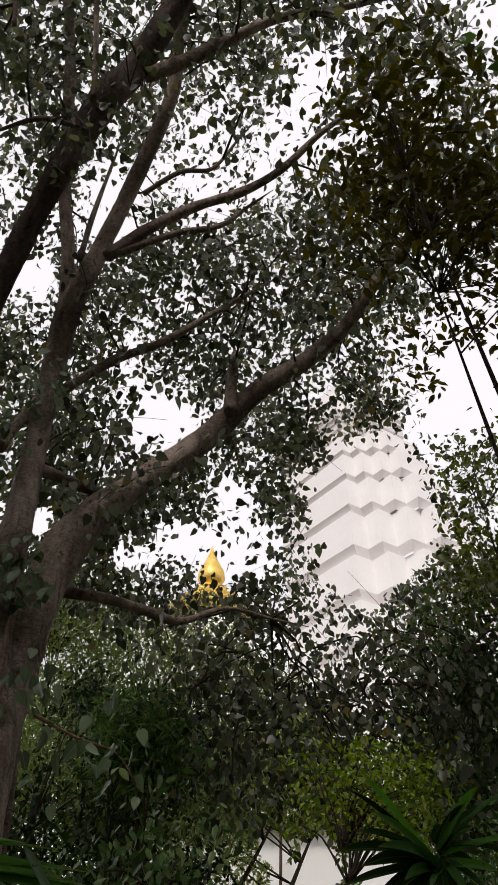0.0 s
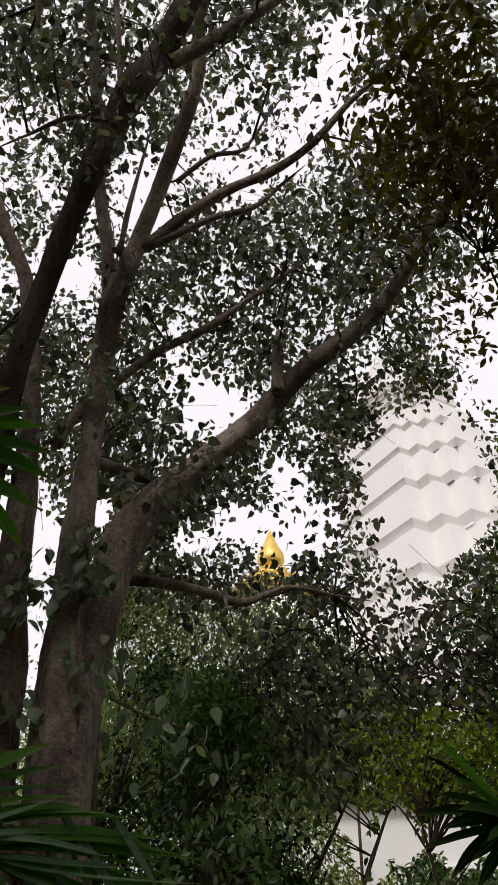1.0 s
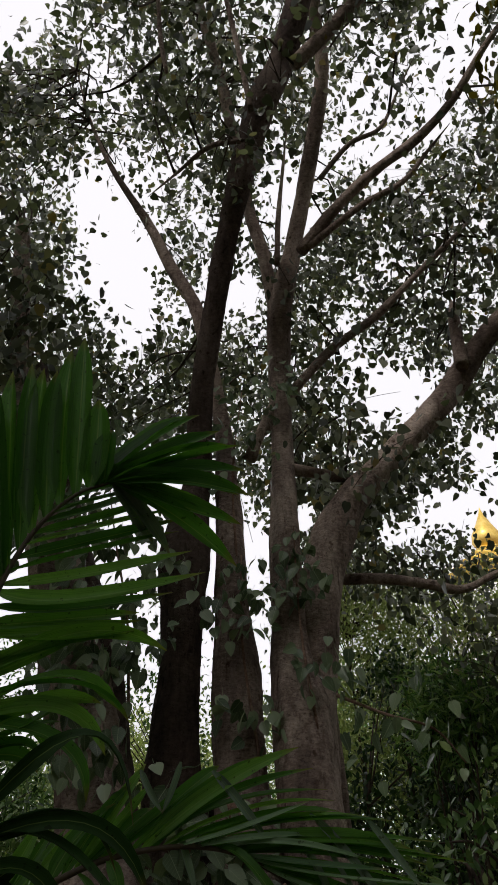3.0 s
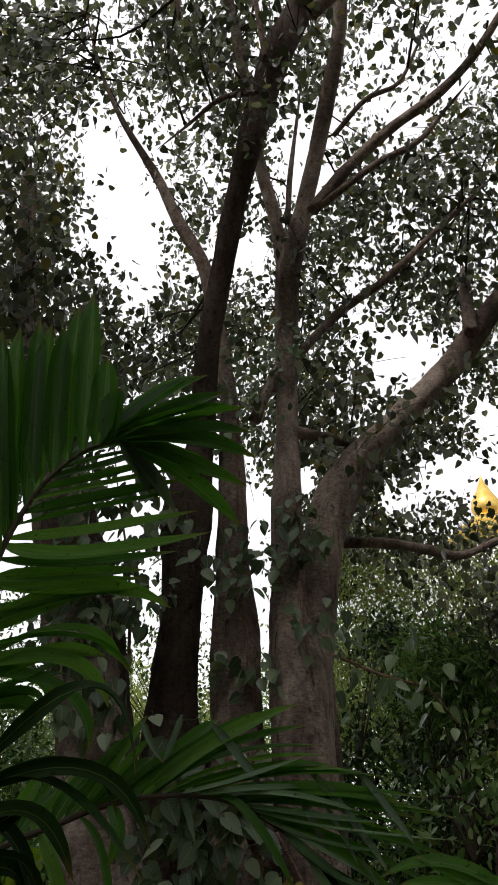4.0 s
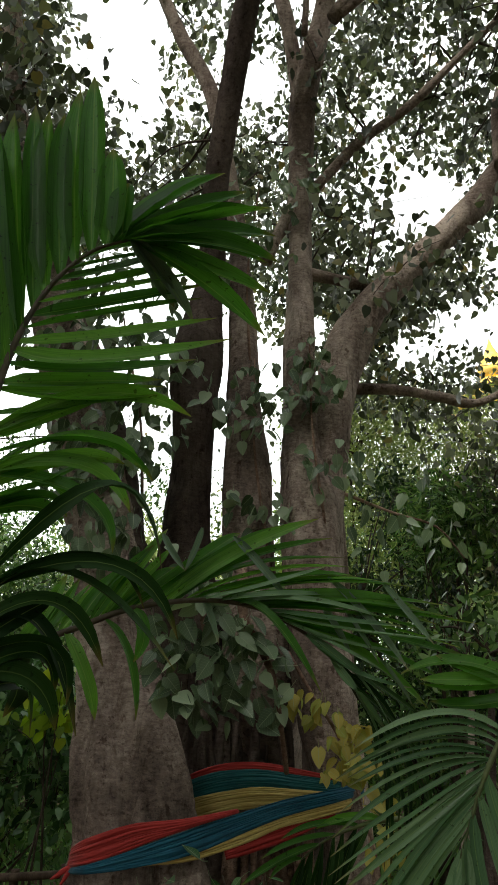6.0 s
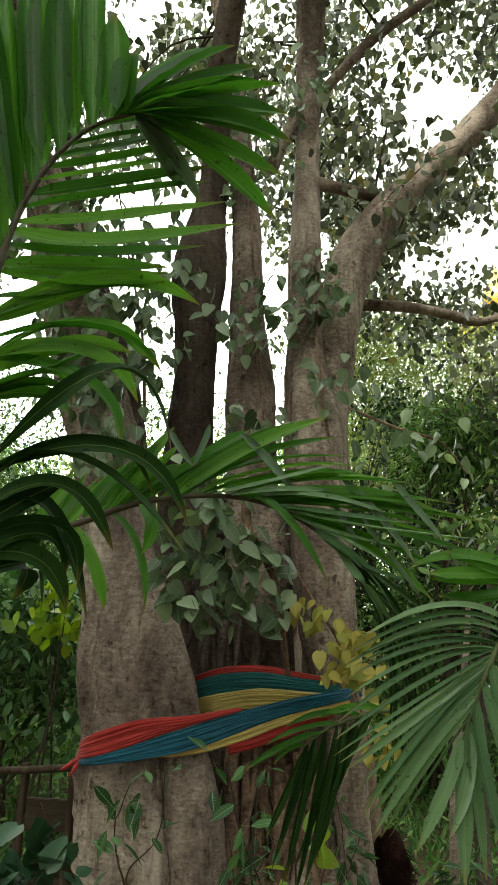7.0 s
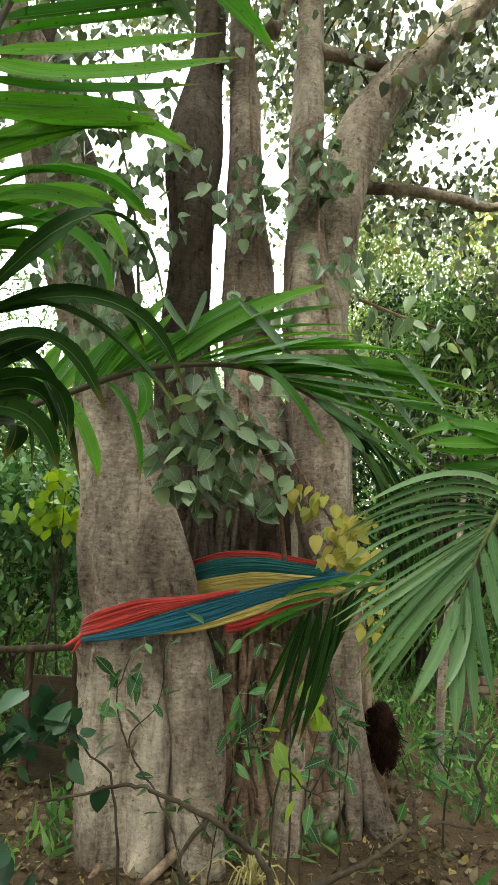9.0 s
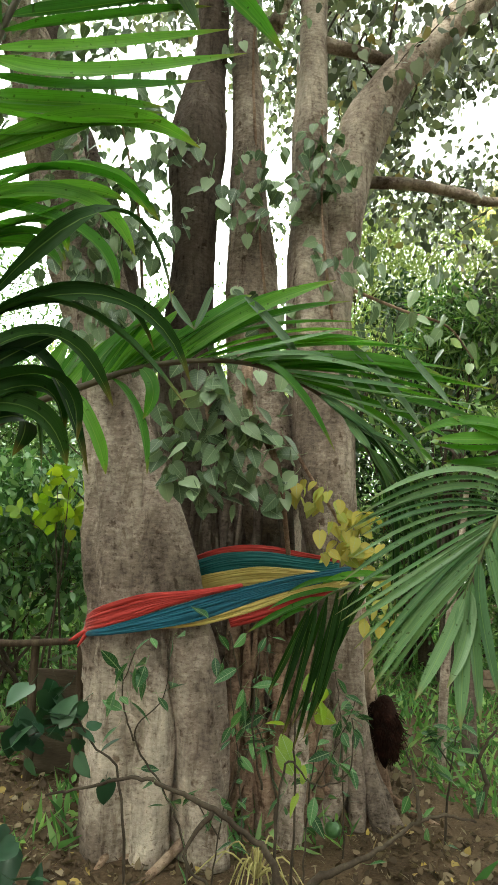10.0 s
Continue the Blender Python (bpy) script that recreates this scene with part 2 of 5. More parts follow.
# ---- building blocks ----
def mesh_object(name, verts, faces, material, parent=None, label="", smooth=True):
    me = bpy.data.meshes.new(name)
    me.from_pydata([tuple(v) for v in verts], [], faces)
    me.materials.append(material)
    if smooth:
        me.polygons.foreach_set("use_smooth", [True] * len(me.polygons))
    ob = new(name, me)
    ob.parent = parent
    return tagged(ob, label)


def part(name, bm, material, parent=None, label=""):
    me = bpy.data.meshes.new(name)
    bm.to_mesh(me)
    bm.free()
    me.materials.append(material)
    ob = new(name, me)
    ob.parent = parent
    return tagged(ob, label)


def thing(name, label, category, group=""):
    ob = new(name)
    ob.empty_display_size = 0.1
    return tagged(ob, label, category, group)


def spline(points, steps):
    """A smooth line through the points; every coordinate (and a radius) is carried along."""
    p = np.array(points, float)
    p = np.vstack([2 * p[0] - p[1], p, 2 * p[-1] - p[-2]])
    out = []
    for i in range(1, len(p) - 2):
        for k in range(steps):
            u = k / steps
            out.append(0.5 * (2 * p[i] + (p[i + 1] - p[i - 1]) * u + (2 * p[i - 1] - 5 * p[i] + 4 * p[i + 1] - p[i + 2]) * u**2
                              + (3 * p[i] - p[i - 1] - 3 * p[i + 1] + p[i + 2]) * u**3))
    return np.array(out + [p[-2]])


def frames_along(line):
    tang = np.gradient(line, axis=0)
    tang /= np.linalg.norm(tang, axis=1)[:, None] + 1e-9
    side = np.zeros_like(tang)
    ref = np.array([1.0, 0, 0]) if abs(tang[0][0]) < 0.8 else np.array([0, 1.0, 0])
    for i, t in enumerate(tang):
        ref = ref - t * (ref @ t)
        ref /= np.linalg.norm(ref) + 1e-9
        side[i] = ref
    return tang, side, np.cross(tang, side)


def tube(points, steps=6, sides=16, lumps=0.06, flute=0.0, lobes=5, seed=0, min_r=0.002):
    """A limb: a swept, tapering, uneven round with ridges; returns vertices and faces."""
    line = spline(points, steps)
    c, rad = line[:, :3], np.maximum(line[:, 3], min_r)
    _, side, up = frames_along(c)
    verts, faces = [], []
    for i in range(len(c)):
        for k in range(sides):
            a = 2 * math.pi * k / sides
            d = side[i] * math.cos(a) + up[i] * math.sin(a)
            q = Vector(c[i] + d * rad[i])
            w = 1 + lumps * noise.noise(q * 3.1 + Vector((seed, 0, 0))) * 2 + lumps * noise.noise(q * 9 + Vector((0, seed, 0)))
            if flute:
                w += 0.5 * lumps * noise.noise(q * 26) - 0.9 * lumps * max(0.0, noise.noise(Vector((q.x * 7, q.y * 7, q.z * 2.2 + seed))) - 0.2)
            if flute:
                w += flute * math.sin(lobes * a + seed + 1.4 * noise.noise(Vector((c[i][2] * 1.2, seed, 0))))
            verts.append(c[i] + d * rad[i] * w)
        if i:
            b = (i - 1) * sides
            faces += [(b + k, b + (k + 1) % sides, b + sides + (k + 1) % sides, b + sides + k) for k in range(sides)]
    n = len(verts)
    verts += [c[0], c[-1]]
    faces += [(n, (k + 1) % sides, k) for k in range(sides)]
    faces += [(n + 1, n - sides + k, n - sides + (k + 1) % sides) for k in range(sides)]
    return verts, faces


def joined(pieces):
    verts, faces = [], []
    for v, f in pieces:
        b = len(verts)
        verts += list(v)
        faces += [tuple(i + b for i in q) for q in f]
    return verts, faces


HEART = (np.array([(0, 0, 0), (0.26, -0.08, 0.04), (0.46, 0.14, 0.07), (0.45, 0.5, 0.06), (0.27, 0.8, 0.02), (0, 1.18, -0.08), (-0.27, 0.8, 0.02), (-0.45, 0.5, 0.06), (-0.46, 0.14, 0.07), (-0.26, -0.08, 0.04), (0, 0.42, 0.0)], float),
         [(0, 1, 2, 10), (10, 2, 3), (10, 3, 4), (10, 4, 5), (10, 5, 6), (10, 6, 7), (10, 7, 8), (0, 10, 8, 9)])
OVAL = (np.array([(0, 0, 0), (0.22, 0.3, 0.04), (0.2, 0.68, 0.03), (0, 1.05, -0.06), (-0.2, 0.68, 0.03), (-0.22, 0.3, 0.04), (0, 0.5, 0)], float),
        [(0, 1, 6), (1, 2, 6), (2, 3, 6), (6, 3, 4), (6, 4, 5), (0, 6, 5)])
NARROW = (np.array([(0, 0, 0), (0.1, 0.4, 0.03), (0, 1.1, -0.1), (-0.1, 0.4, 0.03)], float), [(0, 1, 2, 3)])


def leaf_turns(rng, n, hang, flat=0.6):
    """Turns for n leaves. hang: 1 tips down, 0 any way; flat: how far the faces look up."""
    tip = rng.normal(size=(n, 3)) * (1 - 0.6 * hang)
    tip[:, 2] -= 1.6 * hang
    tip /= np.linalg.norm(tip, axis=1)[:, None]
    face = rng.normal(size=(n, 3)) * (1 - 0.5 * flat)
    face[:, 2] += 1.2 * flat
    face -= tip * (face * tip).sum(1)[:, None]
    face /= np.linalg.norm(face, axis=1)[:, None] + 1e-9
    return np.stack([np.cross(tip, face), tip, face], 2)


def leaves(name, centres, sizes, turns, shape, material, parent=None, label=""):
    pts, quads = shape
    v = np.einsum("nij,kj->nki", turns, pts) * sizes[:, None, None] + centres[:, None, :]
    k = len(pts)
    loops = np.concatenate([np.array(q) for q in quads])
    n = len(centres)
    me = bpy.data.meshes.new(name)
    me.vertices.add(n * k)
    me.vertices.foreach_set("co", v.reshape(-1).astype(np.float32))
    me.loops.add(n * len(loops))
    me.loops.foreach_set("vertex_index", (loops[None] + k * np.arange(n)[:, None]).reshape(-1).astype(np.int32))
    me.polygons.add(n * len(quads))
    sizes_of = np.array([len(q) for q in quads])
    starts = np.concatenate([[0], np.cumsum(sizes_of)[:-1]])
    me.polygons.foreach_set("loop_start", (starts[None] + len(loops) * np.arange(n)[:, None]).reshape(-1).astype(np.int32))
    me.update(calc_edges=True)
    me.validate()
    me.materials.append(material)
    ob = new(name, me)
    ob.parent = parent
    return tagged(ob, label, kind="stuff")


EYE = np.array([0.05, 0.05, 1.45])


def place(bearing, elevation, distance):
    """A place as seen from the clearing: degrees to the right of +y, degrees up, metres."""
    b, e = np.radians(bearing), np.radians(elevation)
    return EYE + np.stack([np.sin(b) * np.cos(e), np.cos(b) * np.cos(e), np.sin(e)], -1) * np.asarray(distance)[..., None]


# ---- the ground ----
def ground_height(x, y):
    near = max(0.0, 1 - math.hypot(x - 0.1, y - 3.6) / 3.0)
    return 0.05 * near * near + 0.035 * noise.noise(Vector((x * 0.9, y * 0.9, 0))) * min(1.0, 12 / (1 + math.hypot(x, y)))


axis = sorted({round(s * v, 3) for s in (1, -1) for v in list(np.linspace(0, 6, 41)) + list(np.geomspace(6.4, 900, 26))})
grid = [(x, y + 3.5, ground_height(x, y + 3.5) if max(abs(x), abs(y)) < 40 else 0.0) for y in axis for x in axis]
cols = len(axis)
ground = mesh_object("ground", grid, [(r * cols + c, r * cols + c + 1, (r + 1) * cols + c + 1, (r + 1) * cols + c) for r in range(cols - 1) for c in range(cols - 1)], SOIL)
tagged(ground, "bare brown soil with leaf litter and patches of grass", "ground", kind="structure")

# ---- the great fig tree ----
TRUNK_LEFT = [
    (-0.45, 3.3, -0.13, 0.177), (-0.42, 3.3, 0.04, 0.196), (-0.44, 3.35, 0.56, 0.208), (-0.5, 3.4, 1.04, 0.193),
    (-0.61, 3.5, 1.55, 0.16), (-0.71, 3.6, 1.99, 0.148), (-0.88, 3.75, 2.57, 0.164), (-1.12, 3.9, 3.18, 0.159),
    (-1.32, 4.0, 3.77, 0.149), (-1.48, 4.02, 4.22, 0.138), (-1.68, 3.95, 4.7, 0.103), (-1.92, 3.95, 5.61, 0.095),
    (-2.01, 3.57, 6.64, 0.063),
]
BUTTRESS = [
    (-0.14, 3.25, -0.1, 0.139), (-0.14, 3.25, 0.08, 0.129), (-0.17, 3.25, 0.59, 0.126), (-0.28, 3.3, 0.98, 0.124),
    (-0.41, 3.4, 1.43, 0.098), (-0.56, 3.55, 1.81, 0.07),
]
TRUNK_REAR = [
    (0.12, 4.5, -0.61, 0.545), (0.09, 4.5, 0.14, 0.525), (-0.0, 4.5, 1.14, 0.508), (-0.05, 4.4, 1.83, 0.455),
    (-0.09, 4.3, 2.24, 0.208),
]
TRUNK_A = [
    (-0.46, 3.6, 1.16, 0.083), (-0.53, 3.7, 1.58, 0.108), (-0.62, 3.78, 2.03, 0.114), (-0.73, 3.85, 2.48, 0.112),
    (-0.86, 3.95, 2.95, 0.111), (-1.07, 4.1, 3.48, 0.1), (-1.27, 4.2, 3.98, 0.093), (-1.44, 4.3, 4.53, 0.086),
    (-1.62, 4.4, 4.49, 0.081), (-1.91, 4.5, 5.8, 0.068),
]
TRUNK_B = [
    (-0.0, 4.2, -0.54, 0.23), (-0.08, 4.3, 0.19, 0.21), (-0.21, 4.3, 0.98, 0.216), (-0.31, 4.1, 1.72, 0.202),
    (-0.37, 3.95, 2.34, 0.151), (-0.37, 3.95, 2.8, 0.129), (-0.38, 3.95, 3.11, 0.131), (-0.39, 3.95, 3.53, 0.166),
    (-0.38, 4.0, 3.89, 0.136), (-0.35, 4.05, 4.31, 0.112), (-0.36, 3.94, 4.92, 0.106), (-0.28, 3.69, 5.6, 0.104),
    (-0.18, 3.41, 6.22, 0.109), (-0.05, 3.1, 6.75, 0.128), (0.11, 2.79, 7.27, 0.148), (0.27, 2.66, 7.66, 0.141),
    (0.43, 2.31, 8.12, 0.123), (0.54, 2.03, 8.52, 0.11), (0.63, 1.69, 8.91, 0.075),
]
TRUNK_C = [
    (0.3, 4.2, -0.46, 0.184), (0.26, 4.3, 0.21, 0.178), (0.17, 4.3, 1.0, 0.199), (0.1, 3.95, 1.47, 0.2),
    (0.06, 3.8, 1.76, 0.187), (0.0, 3.85, 2.23, 0.147), (-0.03, 3.9, 2.8, 0.147), (-0.08, 3.95, 3.27, 0.108),
    (-0.11, 4.05, 3.87, 0.1), (-0.15, 4.1, 4.28, 0.092), (-0.21, 4.36, 4.98, 0.089), (-0.37, 4.17, 5.7, 0.074),
    (-0.5, 4.12, 6.22, 0.077), (-0.76, 4.05, 6.7, 0.072), (-0.99, 3.95, 7.18, 0.055), (-1.37, 3.67, 7.7, 0.032), (-1.62, 3.45, 8.2, 0.02), (-1.8, 3.2, 8.75, 0.006),
]
TRUNK_RIGHT = [
    (0.65, 3.8, -0.08, 0.167), (0.62, 3.75, 0.06, 0.107), (0.56, 3.65, 0.4, 0.084), (0.51, 3.6, 0.8, 0.09),
    (0.45, 3.6, 1.2, 0.117), (0.39, 3.65, 1.62, 0.15), (0.35, 3.7, 2.06, 0.159), (0.33, 3.8, 2.52, 0.169),
    (0.29, 3.85, 2.9, 0.123), (0.27, 3.9, 3.43, 0.104), (0.27, 4.0, 4.04, 0.103), (0.27, 4.15, 4.63, 0.098),
    (0.26, 4.13, 5.47, 0.11), (0.28, 3.95, 6.04, 0.119), (0.4, 3.74, 6.63, 0.089), (0.53, 3.4, 7.25, 0.085),
    (0.65, 2.85, 7.9, 0.074), (0.58, 2.51, 8.41, 0.063), (0.57, 2.08, 8.9, 0.052), (0.58, 1.73, 9.33, 0.032),
]
LIMB_RIGHT = [
    (0.42, 3.85, 2.29, 0.077), (0.43, 3.88, 2.69, 0.108), (0.46, 3.9, 3.1, 0.119), (0.5, 3.95, 3.44, 0.132),
    (0.59, 4.0, 3.76, 0.142), (0.75, 4.0, 4.07, 0.123), (1.02, 4.05, 4.41, 0.108), (1.45, 4.0, 4.88, 0.119),
    (1.64, 4.08, 5.16, 0.124), (1.99, 3.91, 5.63, 0.105), (2.39, 3.76, 6.01, 0.097), (2.73, 3.55, 6.41, 0.084),
    (2.96, 3.26, 6.87, 0.072), (3.2, 2.97, 7.28, 0.056), (3.53, 2.65, 7.63, 0.034),
]
FORK_LEFT = [
    (0.24, 4.01, 5.95, 0.074), (0.12, 3.85, 6.61, 0.07), (-0.02, 3.76, 7.17, 0.067), (-0.18, 3.4, 7.85, 0.063),
    (-0.29, 3.18, 8.4, 0.062), (-0.52, 2.7, 9.02, 0.056),
]
LOBE_OUTER = [
    (-0.48, 3.2, -0.11, 0.091), (-0.51, 3.2, 0.08, 0.092), (-0.53, 3.22, 0.36, 0.08), (-0.57, 3.26, 0.62, 0.075),
    (-0.58, 3.3, 0.85, 0.064), (-0.59, 3.38, 1.16, 0.051),
]
LOBE_INNER = [
    (-0.3, 3.16, -0.08, 0.084), (-0.32, 3.17, 0.1, 0.082), (-0.35, 3.18, 0.38, 0.072), (-0.37, 3.2, 0.66, 0.078),
    (-0.38, 3.24, 0.89, 0.068), (-0.46, 3.32, 1.22, 0.051),
]
BRANCHES = []
BRANCHES.append([(0.38, 4.16, 5.23, 0.041), (0.71, 4.09, 5.63, 0.041), (1.11, 4.02, 5.97, 0.035), (1.51, 3.84, 6.35, 0.029), (1.85, 3.7, 6.68, 0.019)])
BRANCHES.append([(0.42, 3.35, 5.98, 0.049), (0.71, 3.21, 6.36, 0.046), (1.04, 3.08, 6.69, 0.043), (1.41, 2.96, 6.98, 0.04), (1.72, 2.77, 7.28, 0.036), (1.99, 2.47, 7.62, 0.029), (2.32, 2.16, 7.9, 0.018)])
BRANCHES.append([(0.48, 3.32, 6.0, 0.031), (0.9, 3.19, 6.35, 0.028), (1.27, 3.13, 6.61, 0.024), (1.5, 3.03, 6.91, 0.015)])
BRANCHES.append([(0.55, 2.9, 6.28, 0.022), (0.79, 2.8, 6.6, 0.018), (1.06, 2.8, 6.85, 0.017), (1.22, 2.65, 7.17, 0.01)])
BRANCHES.append([(0.33, 2.22, 6.65, 0.053), (0.58, 2.13, 6.95, 0.051), (0.84, 1.99, 7.24, 0.044), (1.18, 1.77, 7.52, 0.038), (1.65, 1.56, 7.74, 0.03), (2.05, 1.36, 7.94, 0.021)])
BRANCHES.append([(0.57, 4.3, 3.59, 0.038), (0.99, 4.4, 3.65, 0.04), (1.32, 4.5, 3.66, 0.039), (1.61, 4.6, 3.67, 0.032), (2.01, 4.67, 3.88, 0.018), (2.46, 4.76, 3.91, 0.012)])
BRANCHES.append([(0.34, 4.1, 4.39, 0.046), (0.51, 4.15, 4.39, 0.045), (0.74, 4.2, 4.38, 0.04)])
BRANCHES.append([(1.69, 3.86, 5.22, 0.056), (1.72, 3.91, 5.53, 0.054), (1.75, 3.94, 5.85, 0.048)])
BRANCHES.append([(0.02, 2.5, 6.53, 0.025), (-0.05, 2.34, 6.88, 0.023), (-0.14, 2.14, 7.23, 0.019), (-0.23, 1.94, 7.56, 0.015)])
BRANCHES.append([(-0.06, 2.67, 6.42, 0.021), (-0.32, 2.83, 6.61, 0.02), (-0.62, 3.12, 6.7, 0.012)])
BRANCHES.append([(0.02, 4.1, 4.48, 0.05), (0.14, 4.1, 4.83, 0.043), (0.27, 4.15, 5.19, 0.036)])
BRANCHES.append([(-0.59, 2.25, 6.59, 0.014), (-0.65, 2.15, 6.9, 0.019), (-0.68, 2.0, 7.22, 0.013)])
BRANCHES.append([(0.23, 3.43, 5.92, 0.023), (0.24, 3.3, 6.33, 0.021), (0.28, 3.1, 6.75, 0.014)])
BRANCHES.append([(0.04, 4.3, 4.76, 0.034), (0.21, 4.33, 5.04, 0.031), (0.39, 4.38, 5.36, 0.024)])
BRANCHES.append([(0.49, 4.05, 2.93, 0.043), (0.52, 3.98, 2.46, 0.035), (0.55, 3.95, 1.94, 0.031), (0.57, 3.92, 1.5, 0.031), (0.61, 3.9, 1.17, 0.033), (0.64, 3.88, 0.77, 0.032)])

def slimmed(pts):
    """The upper stems taper a little more."""
    return [(x, y, z, r * (1 - 0.15 * min(1.0, max(0.0, (z - 3.6) / 1.0)))) for x, y, z, r in pts]


fig = thing("fig_tree", "large many-stemmed sacred fig with grey-brown fluted bark", "tree")
for name, pts, sides, lumps, flute, lobes, seed, label in (
        ("trunk", TRUNK_LEFT, 52, 0.08, 0.14, 6, 1, "thick pale grey-brown leaning stem"), ("buttress", BUTTRESS, 34, 0.07, 0.1, 4, 2, "pale fluted buttress"), ("buttress", LOBE_OUTER, 28, 0.09, 0.09, 4, 9, "pale knobbly buttress"), ("buttress", LOBE_INNER, 28, 0.09, 0.09, 4, 10, "pale knobbly buttress"),
        # the rear stem's bark colour carries the shade inside the hollow
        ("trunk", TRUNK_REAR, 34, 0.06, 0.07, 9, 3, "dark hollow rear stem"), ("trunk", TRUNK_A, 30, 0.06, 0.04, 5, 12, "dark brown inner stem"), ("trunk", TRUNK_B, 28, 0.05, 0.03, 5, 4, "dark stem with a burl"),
        ("trunk", TRUNK_C, 24, 0.05, 0.03, 4, 5, "straight grey stem"), ("trunk", TRUNK_RIGHT, 28, 0.05, 0.05, 5, 6, "grey stem that forks high up"),
        ("limb", LIMB_RIGHT, 24, 0.05, 0.03, 4, 7, "heavy limb reaching outward"), ("limb", FORK_LEFT, 16, 0.05, 0, 4, 8, "")):
    v, f = tube(slimmed(pts), 16, sides + 14, lumps, flute, lobes, seed)
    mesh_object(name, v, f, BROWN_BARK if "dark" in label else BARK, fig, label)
for k, pts in enumerate(BRANCHES):
    last, before = np.array(pts[-1]), np.array(pts[-2])
    pts = pts + [(*(last + (last - before) * 0.9)[:3], 0.003)]
    v, f = tube(pts, 6, 12, 0.09, 0, 4, 20 + k)
    mesh_object("branch", v, f, BARK, fig)

for k, pts in enumerate((
    [(-0.364, 3.300, 1.215, 0.02), (-0.382, 3.200, 1.062, 0.045), (-0.376, 3.170, 0.834, 0.055), (-0.314, 3.150, 0.527, 0.06), (-0.306, 3.140, 0.249, 0.06), (-0.317, 3.120, 0.005, 0.07)],
    [(-0.624, 3.300, 0.872, 0.03), (-0.564, 3.220, 0.586, 0.05), (-0.516, 3.190, 0.307, 0.055), (-0.507, 3.170, 0.015, 0.07)],
    [(-0.176, 3.240, 0.962, 0.04), (-0.153, 3.180, 0.661, 0.06), (-0.109, 3.150, 0.341, 0.07), (-0.073, 3.100, 0.026, 0.085)],
    [(-0.462, 3.220, 0.614, 0.02), (-0.407, 3.130, 0.528, 0.032), (-0.422, 3.160, 0.409, 0.024), (-0.396, 3.160, 0.195, 0.03)],
    [(-0.174, 3.120, 0.263, 0.015), (-0.122, 3.070, 0.201, 0.03), (-0.128, 3.080, 0.114, 0.02)],
)):
    # ridges and knobs that run down the leaning stem
    v, f = tube(pts, 10, 22, 0.12, 0.06, 3, 41 + k)
    mesh_object("buttress", v, f, BARK, fig, "pale ridge of bark")

rng = np.random.default_rng(7)
for k in range(26):
    # surface roots and strangling stems between the two main buttresses
    u = k / 25
    top = np.array([0.0 + 0.36 * u + rng.normal() * 0.03, 3.55 + rng.normal() * 0.06, 0.75 + 0.5 * rng.random()])
    foot = np.array([-0.02 + 0.54 * u + rng.normal() * 0.05, 3.3 + 0.3 * u + rng.normal() * 0.06, -0.05])
    r = 0.014 + 0.03 * rng.random() ** 2
    pts = [(*(top * (1 - w) + foot * w + rng.normal(size=3) * (0.035, 0.03, 0.0) * math.sin(w * math.pi)), r * (0.75 + 0.6 * w)) for w in np.linspace(0, 1, 6)]
    v, f = tube(pts, 5, 9, 0.12, 0, 4, 50 + k)
    mesh_object("root", v, f, ROOT, fig)
for k in range(16):
    # hanging roots in the mouth of the hollow, whose shade is put into their bark colour
    x = -0.26 + 0.036 * k + rng.normal() * 0.025
    y = 3.7 + 0.2 * rng.random()
    r = rng.uniform(0.008, 0.03)
    pts = [(x + rng.normal() * 0.012, y + rng.normal() * 0.012, z, r) for z in np.linspace(1.75, rng.uniform(0.7, 1.15), 5)]
    v, f = tube(pts, 4, 8, 0.12, 0, 4, 70 + k)
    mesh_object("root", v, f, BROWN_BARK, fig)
for k in range(9):
    # roots that spread over the soil
    a = rng.uniform(-2.9, -0.1)
    c = np.array([(-0.4, 3.3), (-0.1, 3.25), (0.66, 3.75)][k % 3])
    reach = rng.uniform(0.3, 0.6)
    pts = [(c[0] + math.cos(a) * (0.1 + reach * w), c[1] + math.sin(a) * (0.1 + reach * w), 0.1 * (1 - w) ** 2 + 0.012 - 0.04 * w, 0.022 * (1 - 0.75 * w)) for w in np.linspace(0, 1, 5)]
    v, f = tube(pts, 5, 9, 0.12, 0, 4, 90 + k)
    mesh_object("root", v, f, ROOT, fig)

for pts in ([(0.57, 3.72, 0.62, 0.05), (0.62, 3.66, 0.3, 0.06), (0.7, 3.6, 0.1, 0.06), (0.79, 3.54, -0.03, 0.04)], [(0.6, 3.68, 0.4, 0.04), (0.66, 3.58, 0.16, 0.05), (0.7, 3.46, -0.03, 0.035)],
            [(0.53, 3.66, 0.4, 0.04), (0.5, 3.58, 0.2, 0.05), (0.42, 3.5, 0.05, 0.05), (0.36, 3.44, -0.05, 0.03)], [(0.55, 3.62, 0.45, 0.035), (0.58, 3.56, 0.18, 0.045), (0.57, 3.46, -0.03, 0.035)], [(0.5, 3.75, 0.75, 0.05), (0.44, 3.66, 0.45, 0.055), (0.38, 3.6, 0.2, 0.06), (0.33, 3.52, -0.05, 0.05)]):
    # flaring roots at the foot of the forked stem
    v, f = tube(pts, 8, 16, 0.09, 0.04, 4, int(pts[0][0] * 100))
    mesh_object("root", v, f, BARK, fig)
